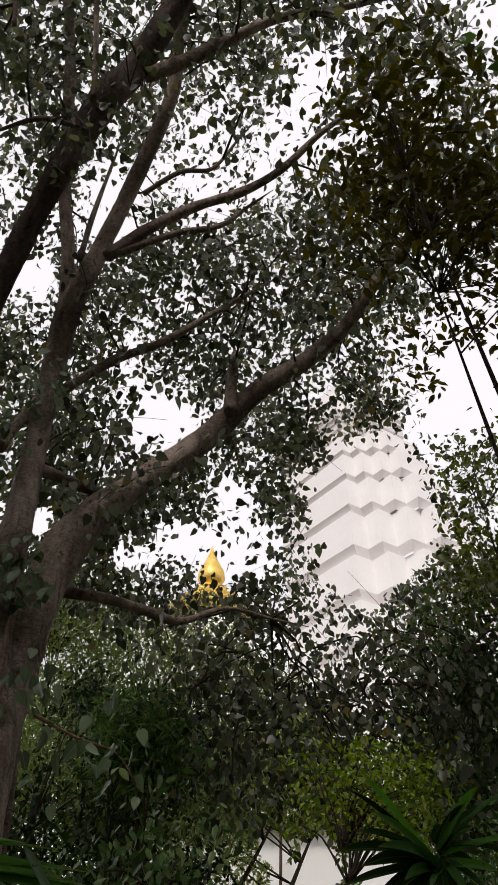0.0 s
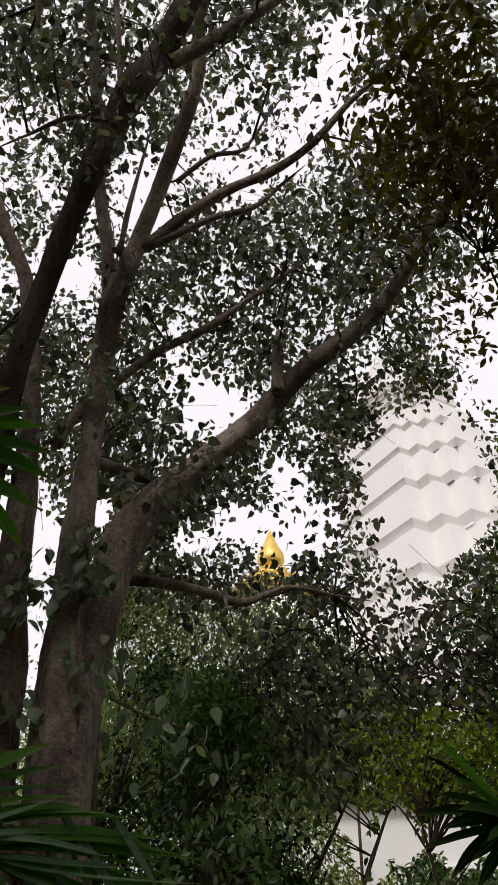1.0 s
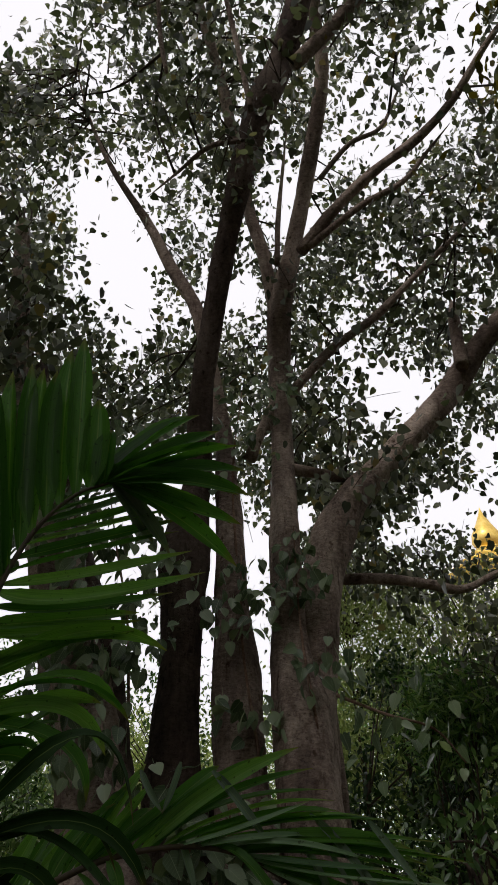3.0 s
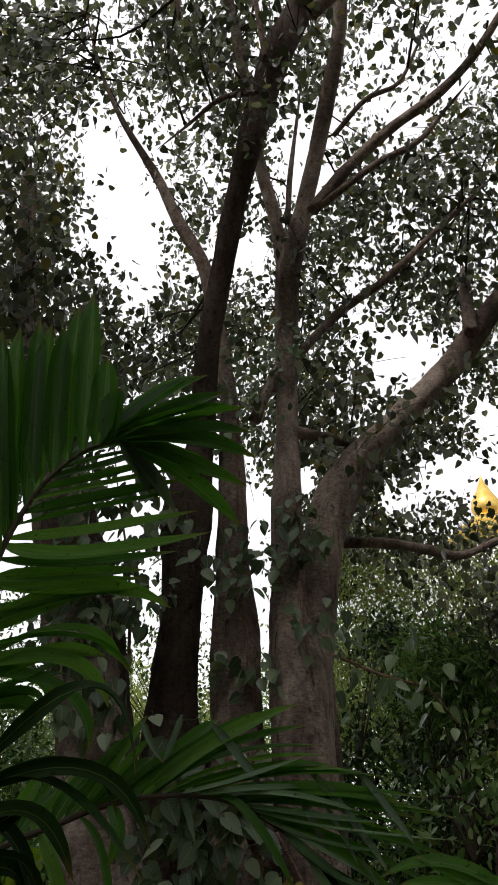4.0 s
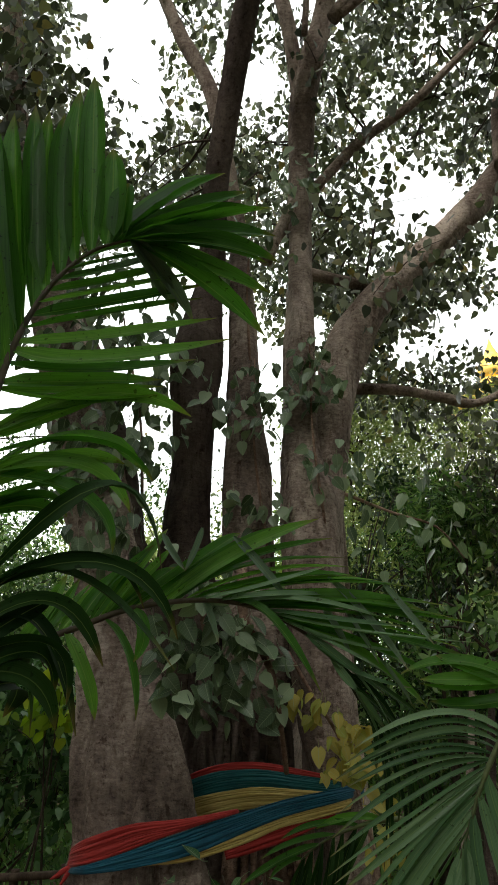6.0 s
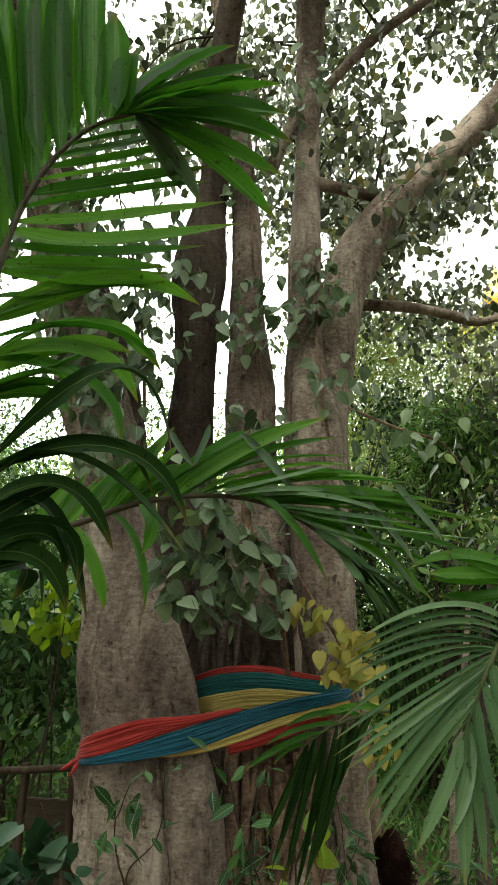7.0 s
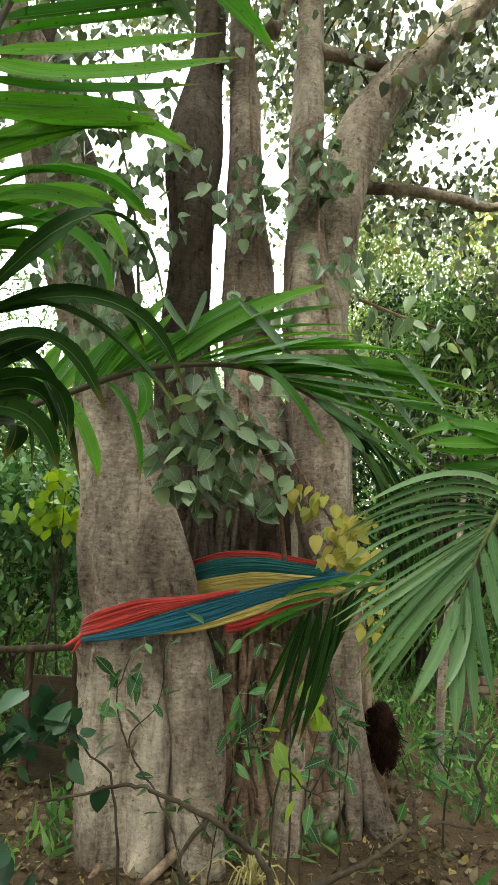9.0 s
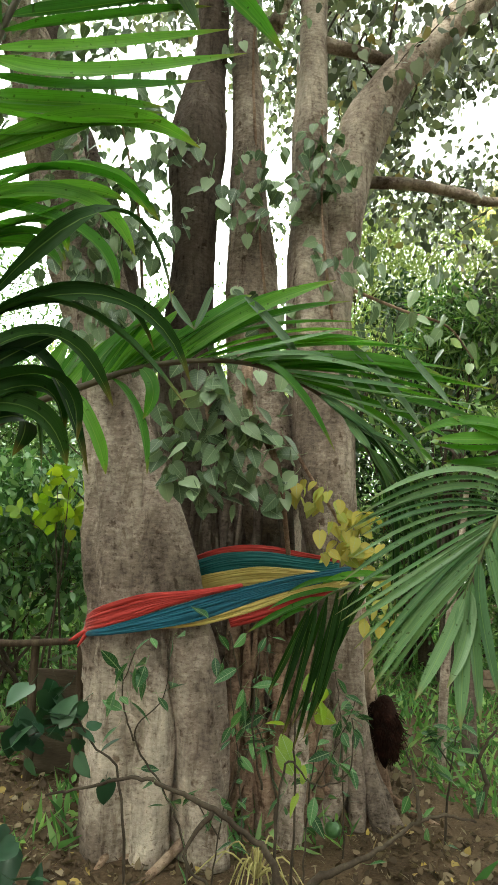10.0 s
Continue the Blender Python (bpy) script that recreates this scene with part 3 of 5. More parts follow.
for pts in ([(0.305, 3.5, 0.613, 0.03), (0.291, 3.44, 0.407, 0.055), (0.274, 3.38, 0.236, 0.06), (0.257, 3.32, 0.076, 0.065), (0.25, 3.28, -0.04, 0.05)],):
    v, f = tube(pts, 8, 16, 0.1, 0.06, 5, 61)
    mesh_object("root", v, f, BARK, fig, "pale knobbly root")
for pts in ([(0.6, 3.8, 1.05, 0.03), (0.66, 3.84, 0.7, 0.035), (0.7, 3.84, 0.4, 0.04), (0.76, 3.8, 0.1, 0.04), (0.82, 3.76, -0.05, 0.03)],):
    v, f = tube(pts, 8, 14, 0.12, 0, 4, 33)
    mesh_object("root", v, f, ROOT, fig, "reddish brown root")

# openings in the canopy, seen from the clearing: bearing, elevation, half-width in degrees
OPENINGS = [(15.8, 40.6, 3.6), (-2.0, 50.3, 2.0), (4.8, 31.4, 1.6), (23.5, 35.0, 2.2), (13.5, 29.5, 1.7), (18.5, 31.0, 2.9), (22.0, 29.5, 2.9), (38.5, 67.0, 2.2), (52, 45, 5.0),
            (49, 40.5, 4.0), (36.3, 30.5, 5.0), (38.2, 31.0, 4.8), (35.5, 35.5, 3.4), (38.8, 36.0, 3.0), (-18.5, 50.0, 4.2), (-14.5, 46.5, 2.6), (-22, 55.5, 2.6), (-45, 66, 4.0), (-19, 26, 3.5), (-4, 29, 5.0),
            (-12, 33, 4.0), (-27, 33, 5.0), (19.5, 59.0, 1.8), (44, 62, 1.6), (8, 55.5, 1.5), (28, 60, 1.5)]
OPEN = np.array(OPENINGS)
LOW_OPENINGS = [(26.7, 8.4, 1.5), (27.4, 5.9, 1.5), (29.5, 7.0, 1.9), (33.5, 6.5, 1.9), (37.5, 5.5, 1.8), (35.3, 33.0, 4.3), (36.0, 29.5, 4.2), (38.3, 31.5, 4.3), (36.6, 36.6, 2.6), (50.5, 42.5, 2.6), (47.0, 40.0, 1.7), (-21, 24, 3.0)]


def open_sky(b, e, slack):
    d = np.hypot((OPEN[:, 0] - b) * np.cos(np.radians(e)), OPEN[:, 1] - e)
    return bool((d < OPEN[:, 2] * slack).any())


limb_points = np.vstack([spline(p, 5)[:, :3] for p in [TRUNK_LEFT[7:], TRUNK_B[6:], TRUNK_C[6:], TRUNK_RIGHT[10:], LIMB_RIGHT[5:], FORK_LEFT, *BRANCHES]])
clumps, sizes_c = [], []
while len(clumps) < 1250:
    b, e = rng.uniform(-50, 64), np.degrees(np.arcsin(rng.uniform(math.sin(radians(24)), math.sin(radians(80)))))
    if open_sky(b, e, rng.uniform(0.85, 1.3)) or (e < 38 and b < 4 and rng.random() < 0.55):
        continue
    if e > 50 and b < 34 and rng.random() < 0.1:
        continue
    if noise.noise(Vector((b * 0.13, e * 0.15, 2.0))) < rng.uniform(-0.45, 0.12):
        continue
    d = rng.triangular(5.4, 8.0, 13.5)
    clumps.append(place(b, e, np.array(d)))
    sizes_c.append((0.075 + 0.0135 * d) * rng.uniform(0.7, 1.3))
for lo_b, hi_b, lo_e, hi_e, lo_d, hi_d, count in ((19, 46, 11, 25, 6.2, 9.0, 150), (-36, -23, 39, 53, 4.8, 5.8, 25), (10, 15.5, 35.5, 43, 4.6, 5.6, 16), (9, 22, 27, 36, 5.8, 7.5, 34), (16, 30, 24, 29, 6, 7.5, 24)):
    for _ in range(count):
        b, e, d = rng.uniform(lo_b, hi_b), rng.uniform(lo_e, hi_e), rng.uniform(lo_d, hi_d)
        if not open_sky(b, e, 0.9) and e < hi_e - 3 + 6 * noise.noise(Vector((b * 0.3, 1, 0))):
            clumps.append(place(b, e, np.array(d)))
            sizes_c.append(0.28)
clumps, sizes_c = np.array(clumps), np.array(sizes_c)
PER = 58
centres = np.repeat(clumps, PER, 0) + rng.normal(size=(len(clumps) * PER, 3)) * np.repeat(sizes_c, PER)[:, None]
def clear(points, openings, slack):
    """Which points lie outside the openings."""
    q = points - EYE
    b, e = np.degrees(np.arctan2(q[:, 0], q[:, 1])), np.degrees(np.arctan2(q[:, 2], np.hypot(q[:, 0], q[:, 1])))
    ok = np.ones(len(points), bool)
    ragged = np.array([1 + 0.55 * noise.noise(Vector((x * 0.35, y * 0.35, 7))) + 0.35 * noise.noise(Vector((x * 1.1, y * 1.1, 3))) for x, y in zip(b, e)])
    for ob_, oe, orad in openings:
        ok &= np.hypot((b - ob_) * np.cos(np.radians(oe)), e - oe) > orad * slack * ragged
    return ok


centres = centres[(clear(centres, OPENINGS, rng.uniform(0.5, 1.0, len(centres))) | (rng.random(len(centres)) < 0.13)) & clear(centres, LOW_OPENINGS, rng.uniform(0.9, 1.05, len(centres)))]
leaves("crown", centres, rng.uniform(0.04, 0.085, len(centres)), leaf_turns(rng, len(centres), 0.62, 0.35), HEART, CROWN, fig, "grey-green hanging heart-shaped leaves")
twigs = []
for c, s in zip(clumps, sizes_c):
    if not (clear(c[None], LOW_OPENINGS, 2.0) & clear(c[None], OPENINGS, 1.15))[0]:
        continue
    far = np.linalg.norm(limb_points - c, axis=1)
    near = limb_points[far.argmin()]
    root = near if far.min() < 1.3 else c + (near - c) / far.min() * rng.uniform(0.4, 0.9) + rng.normal(size=3) * 0.2
    mid = (root + c) / 2 + rng.normal(size=3) * 0.12 + (0, 0, 0.12)
    if not clear(np.linspace(root, c, 7), OPENINGS, 1.25).all():
        continue
    twigs.append(tube([(*root, 0.012), (*mid, 0.008), (*c, 0.004)], 3, 5, 0))
    for _ in range(2):
        tip = c + rng.normal(size=3) * s * 1.2
        twigs.append(tube([(*c, 0.004), (*((c + tip) / 2 + (0, 0, 0.04)), 0.003), (*tip, 0.002)], 2, 4, 0))
v, f = joined(twigs)
tagged(mesh_object("twig_work", v, f, TWIG, fig), kind="stuff")


# ---- trees and shrubs around ----
def shrub(name, label, category, spots, stem, leaf_size, shape, material, hang, per, spread, seed, group="", gap=0.8):
    """A leafy plant: leaf clumps at the spots (bearing, elevation, distance ranges), joined to stems that rise from the ground."""
    r = np.random.default_rng(seed)
    plant = thing(name, label, category, group)
    (b0, b1), (e0, e1), (d0, d1), count = spots
    cl = []
    while len(cl) < count:
        b, e, d = r.uniform(b0, b1), r.uniform(e0, e1), r.uniform(d0, d1)
        x, y = (b - (b0 + b1) / 2) / (b1 - b0) * 2, (e - e0) / (e1 - e0)
        if abs(x) > 1.05 - 0.75 * y**3 + 0.25 * noise.noise(Vector((b * 0.35, e * 0.35, seed))):
            continue
        p = place(b, e, np.array(d))
        if noise.noise(Vector(p) * gap + Vector((seed, 0, 0))) < -0.12:
            continue
        if p[2] > 0.12:
            cl.append(p)
    cl = np.array(cl)
    foot = np.array([cl[:, 0].mean(), cl[:, 1].mean(), 0.0])
    high = cl[:, 2].max()
    stems = []
    for k in range(stem[1]):
        a = k * 2.4 + seed
        top = cl[r.integers(len(cl))] * (1, 1, 0.9)
        base = foot + np.array([math.cos(a), math.sin(a), 0]) * 0.12 * (stem[1] > 1)
        mid = base * 0.6 + top * 0.4
        mid[2] = top[2] * 0.5
        stems.append(tube([(*base, stem[0]), (*(base * 0.85 + mid * 0.15 + np.array([0, 0, 0.1])), stem[0] * 0.85), (*mid, stem[0] * 0.6), (*top, stem[0] * 0.15)], 6, 10, 0.1, 0, 4, seed + k))
    spine = np.vstack([np.array(s[0])[:-2] for s in stems])
    spine = spine[spine[:, 2] >= min(high * 0.35, spine[:, 2].max() * 0.6)]
    for c in cl[:: max(1, len(cl) // 60)]:
        if not clear(c[None], LOW_OPENINGS, 1.9)[0]:
            continue
        below = (spine - c + (0, 0, 0.4)) * (1, 1, 1.6)
        h = spine[np.linalg.norm(below, axis=1).argmin()]
        stems.append(tube([(*h, stem[0] * 0.22), (*((h + c) / 2 + (0, 0, 0.1)), stem[0] * 0.15), (*c, 0.004)], 4, 6, 0.05))
    v, f = joined(stems)
    mesh_object("trunk" if category == "tree" else "stem", v, f, TWIG, plant)
    pos = np.repeat(cl, per, 0) + r.normal(size=(len(cl) * per, 3)) * spread
    pos[:, 2] = np.maximum(pos[:, 2], 0.05)
    pos = pos[clear(pos, LOW_OPENINGS, 1.0)]
    leaves("crown" if category == "tree" else "foliage", pos, r.uniform(0.65, 1.25, len(pos)) * leaf_size, leaf_turns(r, len(pos), hang, 0.6), shape, material, plant)
    return plant


shrub("olive_tree", "overhanging tree with olive-yellow backlit oval leaves", "tree", ((41, 66), (44, 67), (3.0, 4.6), 70), (0.018, 2), 0.058, OVAL, OLIVE, 0.3, 50, 0.15, 11)
shrub("light_tree", "slender tree with small light green leaves", "tree", ((43.5, 58), (25, 37), (5.6, 7.2), 60), (0.022, 2), 0.06, OVAL, LEAFY, 0.3, 42, 0.17, 12)
shrub("dense_tree", "dense dark green tree beside the white tower", "tree", ((36, 58), (8, 27), (6.5, 8.5), 130), (0.07, 2), 0.065, OVAL, SHADE, 0.35, 110, 0.17, 13)
shrub("lime_tree", "small tree with yellow-green feathery leaves", "tree", ((27, 39), (9.5, 15.5), (5.5, 6.1), 34), (0.045, 1), 0.05, OVAL, LIME, 0.3, 70, 0.16, 14)
shrub("dark_shrub", "tall dense dark green shrub", "shrub", ((4, 22), (-4, 19), (7.2, 9.0), 150), (0.05, 5), 0.08, OVAL, THICKET, 0.35, 85, 0.15, 15)
shrub("bamboo_shrub", "bright green shrub with narrow leaves", "shrub", ((13.4, 20.0), (11.5, 19.5), (6.6, 7.4), 34), (0.03, 6), 0.12, NARROW, FRESH, 0.2, 110, 0.15, 16)
shrub("pale_tree", "pale grey-green tree with a loose crown", "tree", ((5, 31), (9, 24), (10, 12.5), 290), (0.09, 2), 0.065, OVAL, PALE, 0.5, 150, 0.3, 17)
shrub("pale_tree", "loose pale tree behind the heavy limb", "tree", ((4, 13.5), (18, 28), (10.5, 12), 80), (0.05, 1), 0.065, OVAL, PALE, 0.5, 130, 0.28, 27)
shrub("low_shrub", "low tangled green shrub", "shrub", ((8, 27), (-9, 8), (6.9, 8.4), 120), (0.03, 6), 0.07, OVAL, FRESH, 0.3, 80, 0.14, 18)
shrub("lime_shrub", "shrub with bright yellow-green heart-shaped leaves", "shrub", ((-17.6, -13.0), (-3.0, 2.2), (4.5, 5.0), 7), (0.012, 3), 0.08, HEART, LIME, 0.3, 10, 0.08, 19)
shrub("glossy_shrub", "shrub with dark glossy drooping leaves", "shrub", ((-24, -12.0), (-8, 5), (5.4, 6.8), 62), (0.02, 5), 0.105, OVAL, GLOSSY, 0.4, 48, 0.13, 20)
shrub("fresh_shrub", "loose shrub with fresh green leaves", "shrub", ((-26, -11), (-9, 3), (5.8, 7.4), 50), (0.015, 5), 0.07, OVAL, FRESH, 0.3, 50, 0.13, 24)
shrub("hedge_shrub", "sunlit mixed green shrub behind the fence", "shrub", ((-40, -9), (-5, 12), (7.5, 10), 200), (0.04, 6), 0.075, OVAL, SHADE, 0.35, 110, 0.18, 21)
shrub("hedge_shrub", "loose green shrub behind the fig", "shrub", ((-14, 12), (-6, 16), (10, 12), 160), (0.04, 6), 0.07, OVAL, PALE, 0.35, 110, 0.28, 22)
shrub("hedge_shrub", "dark green mixed shrub at the back", "shrub", ((20, 62), (-5, 9), (8.5, 11), 200), (0.04, 6), 0.075, OVAL, SHADE, 0.35, 100, 0.24, 23)
# unseen trees added behind and above the camera to hold back sky and sun
for b0, b1, seed in ((66, 150, 31), (150, 232, 32), (228, 306, 33)):
    shrub("added_shade_tree", "unseen leafy tree added to shade the clearing", "tree", ((b0, b1), (20, 73), (6, 9), 340), (0.12, 3), 0.2, OVAL, SHADE, 0.35, 42, 0.5, seed, "trees round the clearing")
shrub("loose_tree", "loose green tree behind the fence", "tree", ((-36, -4), (3, 25), (9, 11.5), 150), (0.06, 3), 0.075, OVAL, SHADE, 0.4, 80, 0.25, 34)
# unseen ring behind the camera, added to close the clearing and lower its light
for k in range(11):
    b = 62 + k * 23.6
    shrub("boundary_tree", "unseen broad green tree added to close in the clearing", "tree", ((b, b + 27), (-3, 34 + 6 * (k % 3)), (12, 15), 120), (0.1, 2), 0.32, OVAL, SHADE, 0.35, 42, 0.7, 40 + k, "trees round the clearing")
for k, (b, e) in enumerate(((-42, 14), (-24, 13), (-8, 14), (8, 17), (24, 17), (42, 15))):
    shrub("boundary_tree", "broad green tree behind the shrubs", "tree", ((b - 11, b + 11), (-2, e), (15, 19), 190), (0.1, 2), 0.13, OVAL, (PALE, FRESH)[k % 2], 0.35, 150, 0.45, 60 + k, "trees round the clearing", 0.45)


# ---- the white tower, the gilded spire and the low building ----
def prism(plan_low, z_low, plan_high, z_high):
    n = len(plan_low)
    v = [(x, y, z_low) for x, y in plan_low] + [(x, y, z_high) for x, y in plan_high]
    return v, [(k, (k + 1) % n, n + (k + 1) % n, n + k) for k in range(n)]


tower = thing("white_tower", "tall white tiered tower with zigzag cornices", "tower")
away = Vector((29.4, 43.5)).normalized()
across = Vector((away.y, -away.x))
d_left, d_right = (away - across).normalized(), (away + across).normalized()
corner = Vector((28.2, 41.7)) + across * 0.6
middle = corner + away * 9 + across * 3.5


def grown(by, z):
    """The stepped plan at height z: the redents shrink towards the top."""
    step = 2.2 - 1.5 * min(1.0, max(0.0, (z - 20.0) / 23.0))
    plan = [corner + d_left * 9, corner.copy()]
    for _ in range(3):
        plan += [plan[-1] + d_right * step, plan[-1] + d_right * step - d_left * step]
    plan += [plan[-1] + d_right * (3.2 + step), corner + d_left * 9 + d_right * (3.2 + 4 * step)]
    return [tuple(middle + (p - middle) * (1 + by / 9)) for p in plan]


LEVELS = [0, 5, 9.5, 13.6, 17.4, 21.0, 25.0, 29.0, 33.2, 36.6, 39.4, 41.6]
for k, (lo, hi) in enumerate(zip(LEVELS, LEVELS[1:])):
    soffit = lo + (hi - lo) * 0.22
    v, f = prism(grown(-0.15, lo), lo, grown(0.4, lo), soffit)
    # underside of the ledge, its shade put into a greyer plaster
    mesh_object("soffit", v, f, PALE_GREY, tower, smooth=False)
    v, f = joined([prism(grown(0.4, lo), soffit, grown(0.37, lo), hi - 0.05), prism(grown(0.37, lo), hi - 0.05, grown(-0.6, lo), hi)])
    mesh_object("fascia", v, f, PLASTER, tower, smooth=False)
for k, (z, out, h) in enumerate(((41.6, -0.3, 0.7), (42.3, -0.05, 0.3), (42.6, 0.15, 0.9), (43.5, 0.35, 0.3), (43.8, 0.6, 0.35), (44.15, 0.9, 0.9), (45.05, 0.1, 1.2), (46.25, -2.0, 5.0))):
    v, f = joined([prism(grown(out - 0.3, z), z, grown(out, z), z + h * 0.3), prism(grown(out, z), z + h * 0.3, grown(out, z), z + h), prism(grown(out, z), z + h, grown(out - 3, z), z + h + 0.1)])
    # every other moulding takes the soffits' shade grey
    mesh_object("cornice", v, f, PLASTER if k % 2 else PALE_GREY, tower, smooth=False)


def lathe(profile, centre, sides=28, lobes=0, depth=0.0):
    v, f = [], []
    for i, (r, z) in enumerate(profile):
        for k in range(sides):
            a = 2 * math.pi * k / sides
            w = r * (1 + depth * math.cos(lobes * a)) if lobes else r
            v.append((centre[0] + w * math.cos(a), centre[1] + w * math.sin(a), centre[2] + z))
        if i:
            b = (i - 1) * sides
            f += [(b + k, b + (k + 1) % sides, b + sides + (k + 1) % sides, b + sides + k) for k in range(sides)]
    return v, f


spire = thing("gilded_stupa", "gilded stupa top with a bud finial above the leaves", "stupa")
at_s = (14.3, 37.2, 0)
v, f = lathe([(0.02, 24.4), (0.15, 23.9), (0.5, 23.1), (0.85, 22.4), (0.9, 21.9), (0.65, 21.5), (0.4, 21.3)], at_s)
mesh_object("finial", v, f, GILT, spire, "gilded lotus bud")
for k in range(4):
    r, z = 0.85 + 0.5 * k, 21.3 - 0.55 * k
    v, f = lathe([(r * 0.5, z), (r * 1.15, z - 0.05), (r * 1.25, z - 0.2), (r * 0.9, z - 0.45), (r * 0.95, z - 0.6)], at_s, 32, 8, 0.1)
    mesh_object("ring", v, f, GILT, spire)
v, f = lathe([(1.5, 19.2), (2.6, 18.4), (3.2, 16.5), (3.4, 12), (3.6, 0)], at_s)
mesh_object("body", v, f, PLASTER, spire, "white plastered body")


def block(bm, x, y, z, sx, sy, sz, bevel=0.0):
    made = bmesh.ops.create_cube(bm, size=1, matrix=Matrix.Translation((x, y, z)) @ Matrix.Diagonal((sx, sy, sz, 1)))
    if bevel:
        edges = list({e for w in made["verts"] for e in w.link_edges})
        bmesh.ops.bevel(bm, geom=edges, offset=bevel, segments=2, affect="EDGES")
    return bm


hall = thing("white_hall", "low white plastered building with a tiled eave", "building")
hall.matrix_world = pose(13.4, 22.5, 0, 0, 0, -24)
part("wall", block(bmesh.new(), 0, 0, 2.6, 12, 5, 5.2, 0.03), PLASTER, hall)
part("roof", block(block(bmesh.new(), 0, 0, 5.55, 12.8, 6.0, 0.22, 0.03), 0, 0.3, 6.2, 11.5, 4.4, 1.1, 0.3), PLASTER, hall)
bm = bmesh.new()
for k in range(64):
    block(bm, -6.3 + k * 0.2, -2.98, 5.32, 0.15, 0.5, 0.16, 0.02)
tagged(part("eave_tiles", bm, TILE, hall, "row of dark roof tiles"), kind="stuff")
for x in (-3.5, 0.5, 4.5):
    w = part("window", block(bmesh.new(), x, -2.52, 2.6, 1.2, 0.1, 1.5, 0.01), PALE_GREY, hall)
    part("window_frame", block(block(bmesh.new(), x, -2.56, 3.4, 1.4, 0.1, 0.1), x, -2.56, 1.82, 1.4, 0.14, 0.1), PLASTER, w)
pole = thing("lamp_pole", "thin dark pole before the white hall", "pole")
v, f = tube([(9.9, 19.9, 0, 0.06), (10.0, 19.95, 2.5, 0.05), (10.15, 20.0, 5.2, 0.04)], 6, 10, 0)
mesh_object("shaft", v, f, WOOD, pole)
v, f = lathe([(0.14, 0), (0.14, 0.06), (0.07, 0.1), (0.065, 0.2)], (9.9, 19.9, 0), 14)
mesh_object("foot", v, f, PALE_GREY, pole)

# ---- the cloth sash ----
def ribbon(name, pts, width, pleats, seed, material, parent, label):
    """A pleated strip of cloth along a line; pts carry x, y, z and a share of the width."""
    line = spline(pts, 12)
    c, share = line[:, :3], line[:, 3]
    tang = np.gradient(c, axis=0)
    tang /= np.linalg.norm(tang, axis=1)[:, None]
    out = np.cross(tang, (0, 0, 1.0))
    out /= np.linalg.norm(out, axis=1)[:, None]
    up = np.cross(out, tang)
    rows = 41
    v, f = [], []
    for i in range(len(c)):
        for k in range(rows):
            s = k / (rows - 1) - 0.5
            fold = 0.0011 * math.sin(2.2 * pleats * s * 6.28 + seed + 5 * noise.noise(Vector((i * 0.03, s * 2.5, seed)))) + 0.012 * (0.25 - s * s)
            fold += 0.007 * noise.noise(Vector((i * 0.04, s * 11, seed))) + 0.002 * noise.noise(Vector((i * 0.07, s * 27, seed)))
            v.append(c[i] + up[i] * s * width * share[i] * (1 + 0.1 * noise.noise(Vector((i * 0.1, seed, 3)))) + out[i] * fold)
        if i:
            b = (i - 1) * rows
            f += [(b + k, b + k + 1, b + rows + k + 1, b + rows + k) for k in range(rows - 1)]
    ob = mesh_object(name, v, f, material, parent, label)
    mod = ob.modifiers.new("thickness", "SOLIDIFY")
    mod.thickness = 0.004
    return ob


def shifted(pts, dz, dy=0.0):
    return [(x, y + dy, z + dz * w, w) for x, y, z, w in pts]


sash = thing("sash", "red, blue and yellow pleated cloth sash tied round the fig", "cloth")
FRONT = [(-0.68, 3.50, 0.87, 0.45), (-0.675, 3.33, 0.885, 0.5), (-0.615, 3.17, 0.92, 0.6), (-0.52, 3.11, 0.955, 0.75), (-0.36, 3.095, 0.995, 0.82), (-0.2, 3.12, 1.03, 0.78), (0.0, 3.24, 1.075, 0.68), (0.2, 3.36, 1.12, 0.55), (0.42, 3.43, 1.16, 0.45), (0.56, 3.55, 1.18, 0.4)]
ribbon("red_strip", [(x, y, z + (0.028 if x < -0.4 else 0.045) * w, w * (1.35 if x < -0.4 else 1.0 if x < -0.3 else 0.5 if x < -0.1 else 0.14)) for x, y, z, w in FRONT[:7]], 0.088, 4, 1, RED, sash, "red cloth strip")
ribbon("blue_strip", [(x, y + 0.004, z + (-0.062 + 0.072 * min(1, max(0, x + 0.5))) * w, w * (0.3 + 0.8 * min(1, max(0, x + 0.6) * 2.4))) for x, y, z, w in FRONT], 0.1, 4, 2, BLUE, sash, "blue cloth strip")
ribbon("yellow_strip", [(x, y + 0.012, z - 0.085 * w, w * (0.12 if x < -0.3 else 0.6 if x < -0.1 else 1.0)) for x, y, z, w in FRONT[4:]], 0.12, 3, 3, YELLOW, sash, "yellow cloth strip")
REAR = [(-0.32, 3.6, 1.05, 1), (-0.2, 3.5, 1.12, 1), (-0.06, 3.46, 1.165, 1.0), (0.1, 3.44, 1.185, 0.9), (0.27, 3.45, 1.18, 0.75), (0.45, 3.47, 1.175, 0.55)]
ribbon("teal_strip", shifted(REAR, 0.03), 0.085, 4, 4, TEAL, sash, "dark teal cloth strip")
ribbon("red_strip", shifted(REAR, 0.085, 0.006), 0.035, 2, 5, RED, sash, "thin red cloth strip")
ribbon("yellow_strip", shifted(REAR, -0.05, -0.008), 0.085, 4, 6, YELLOW, sash, "yellow cloth strip")
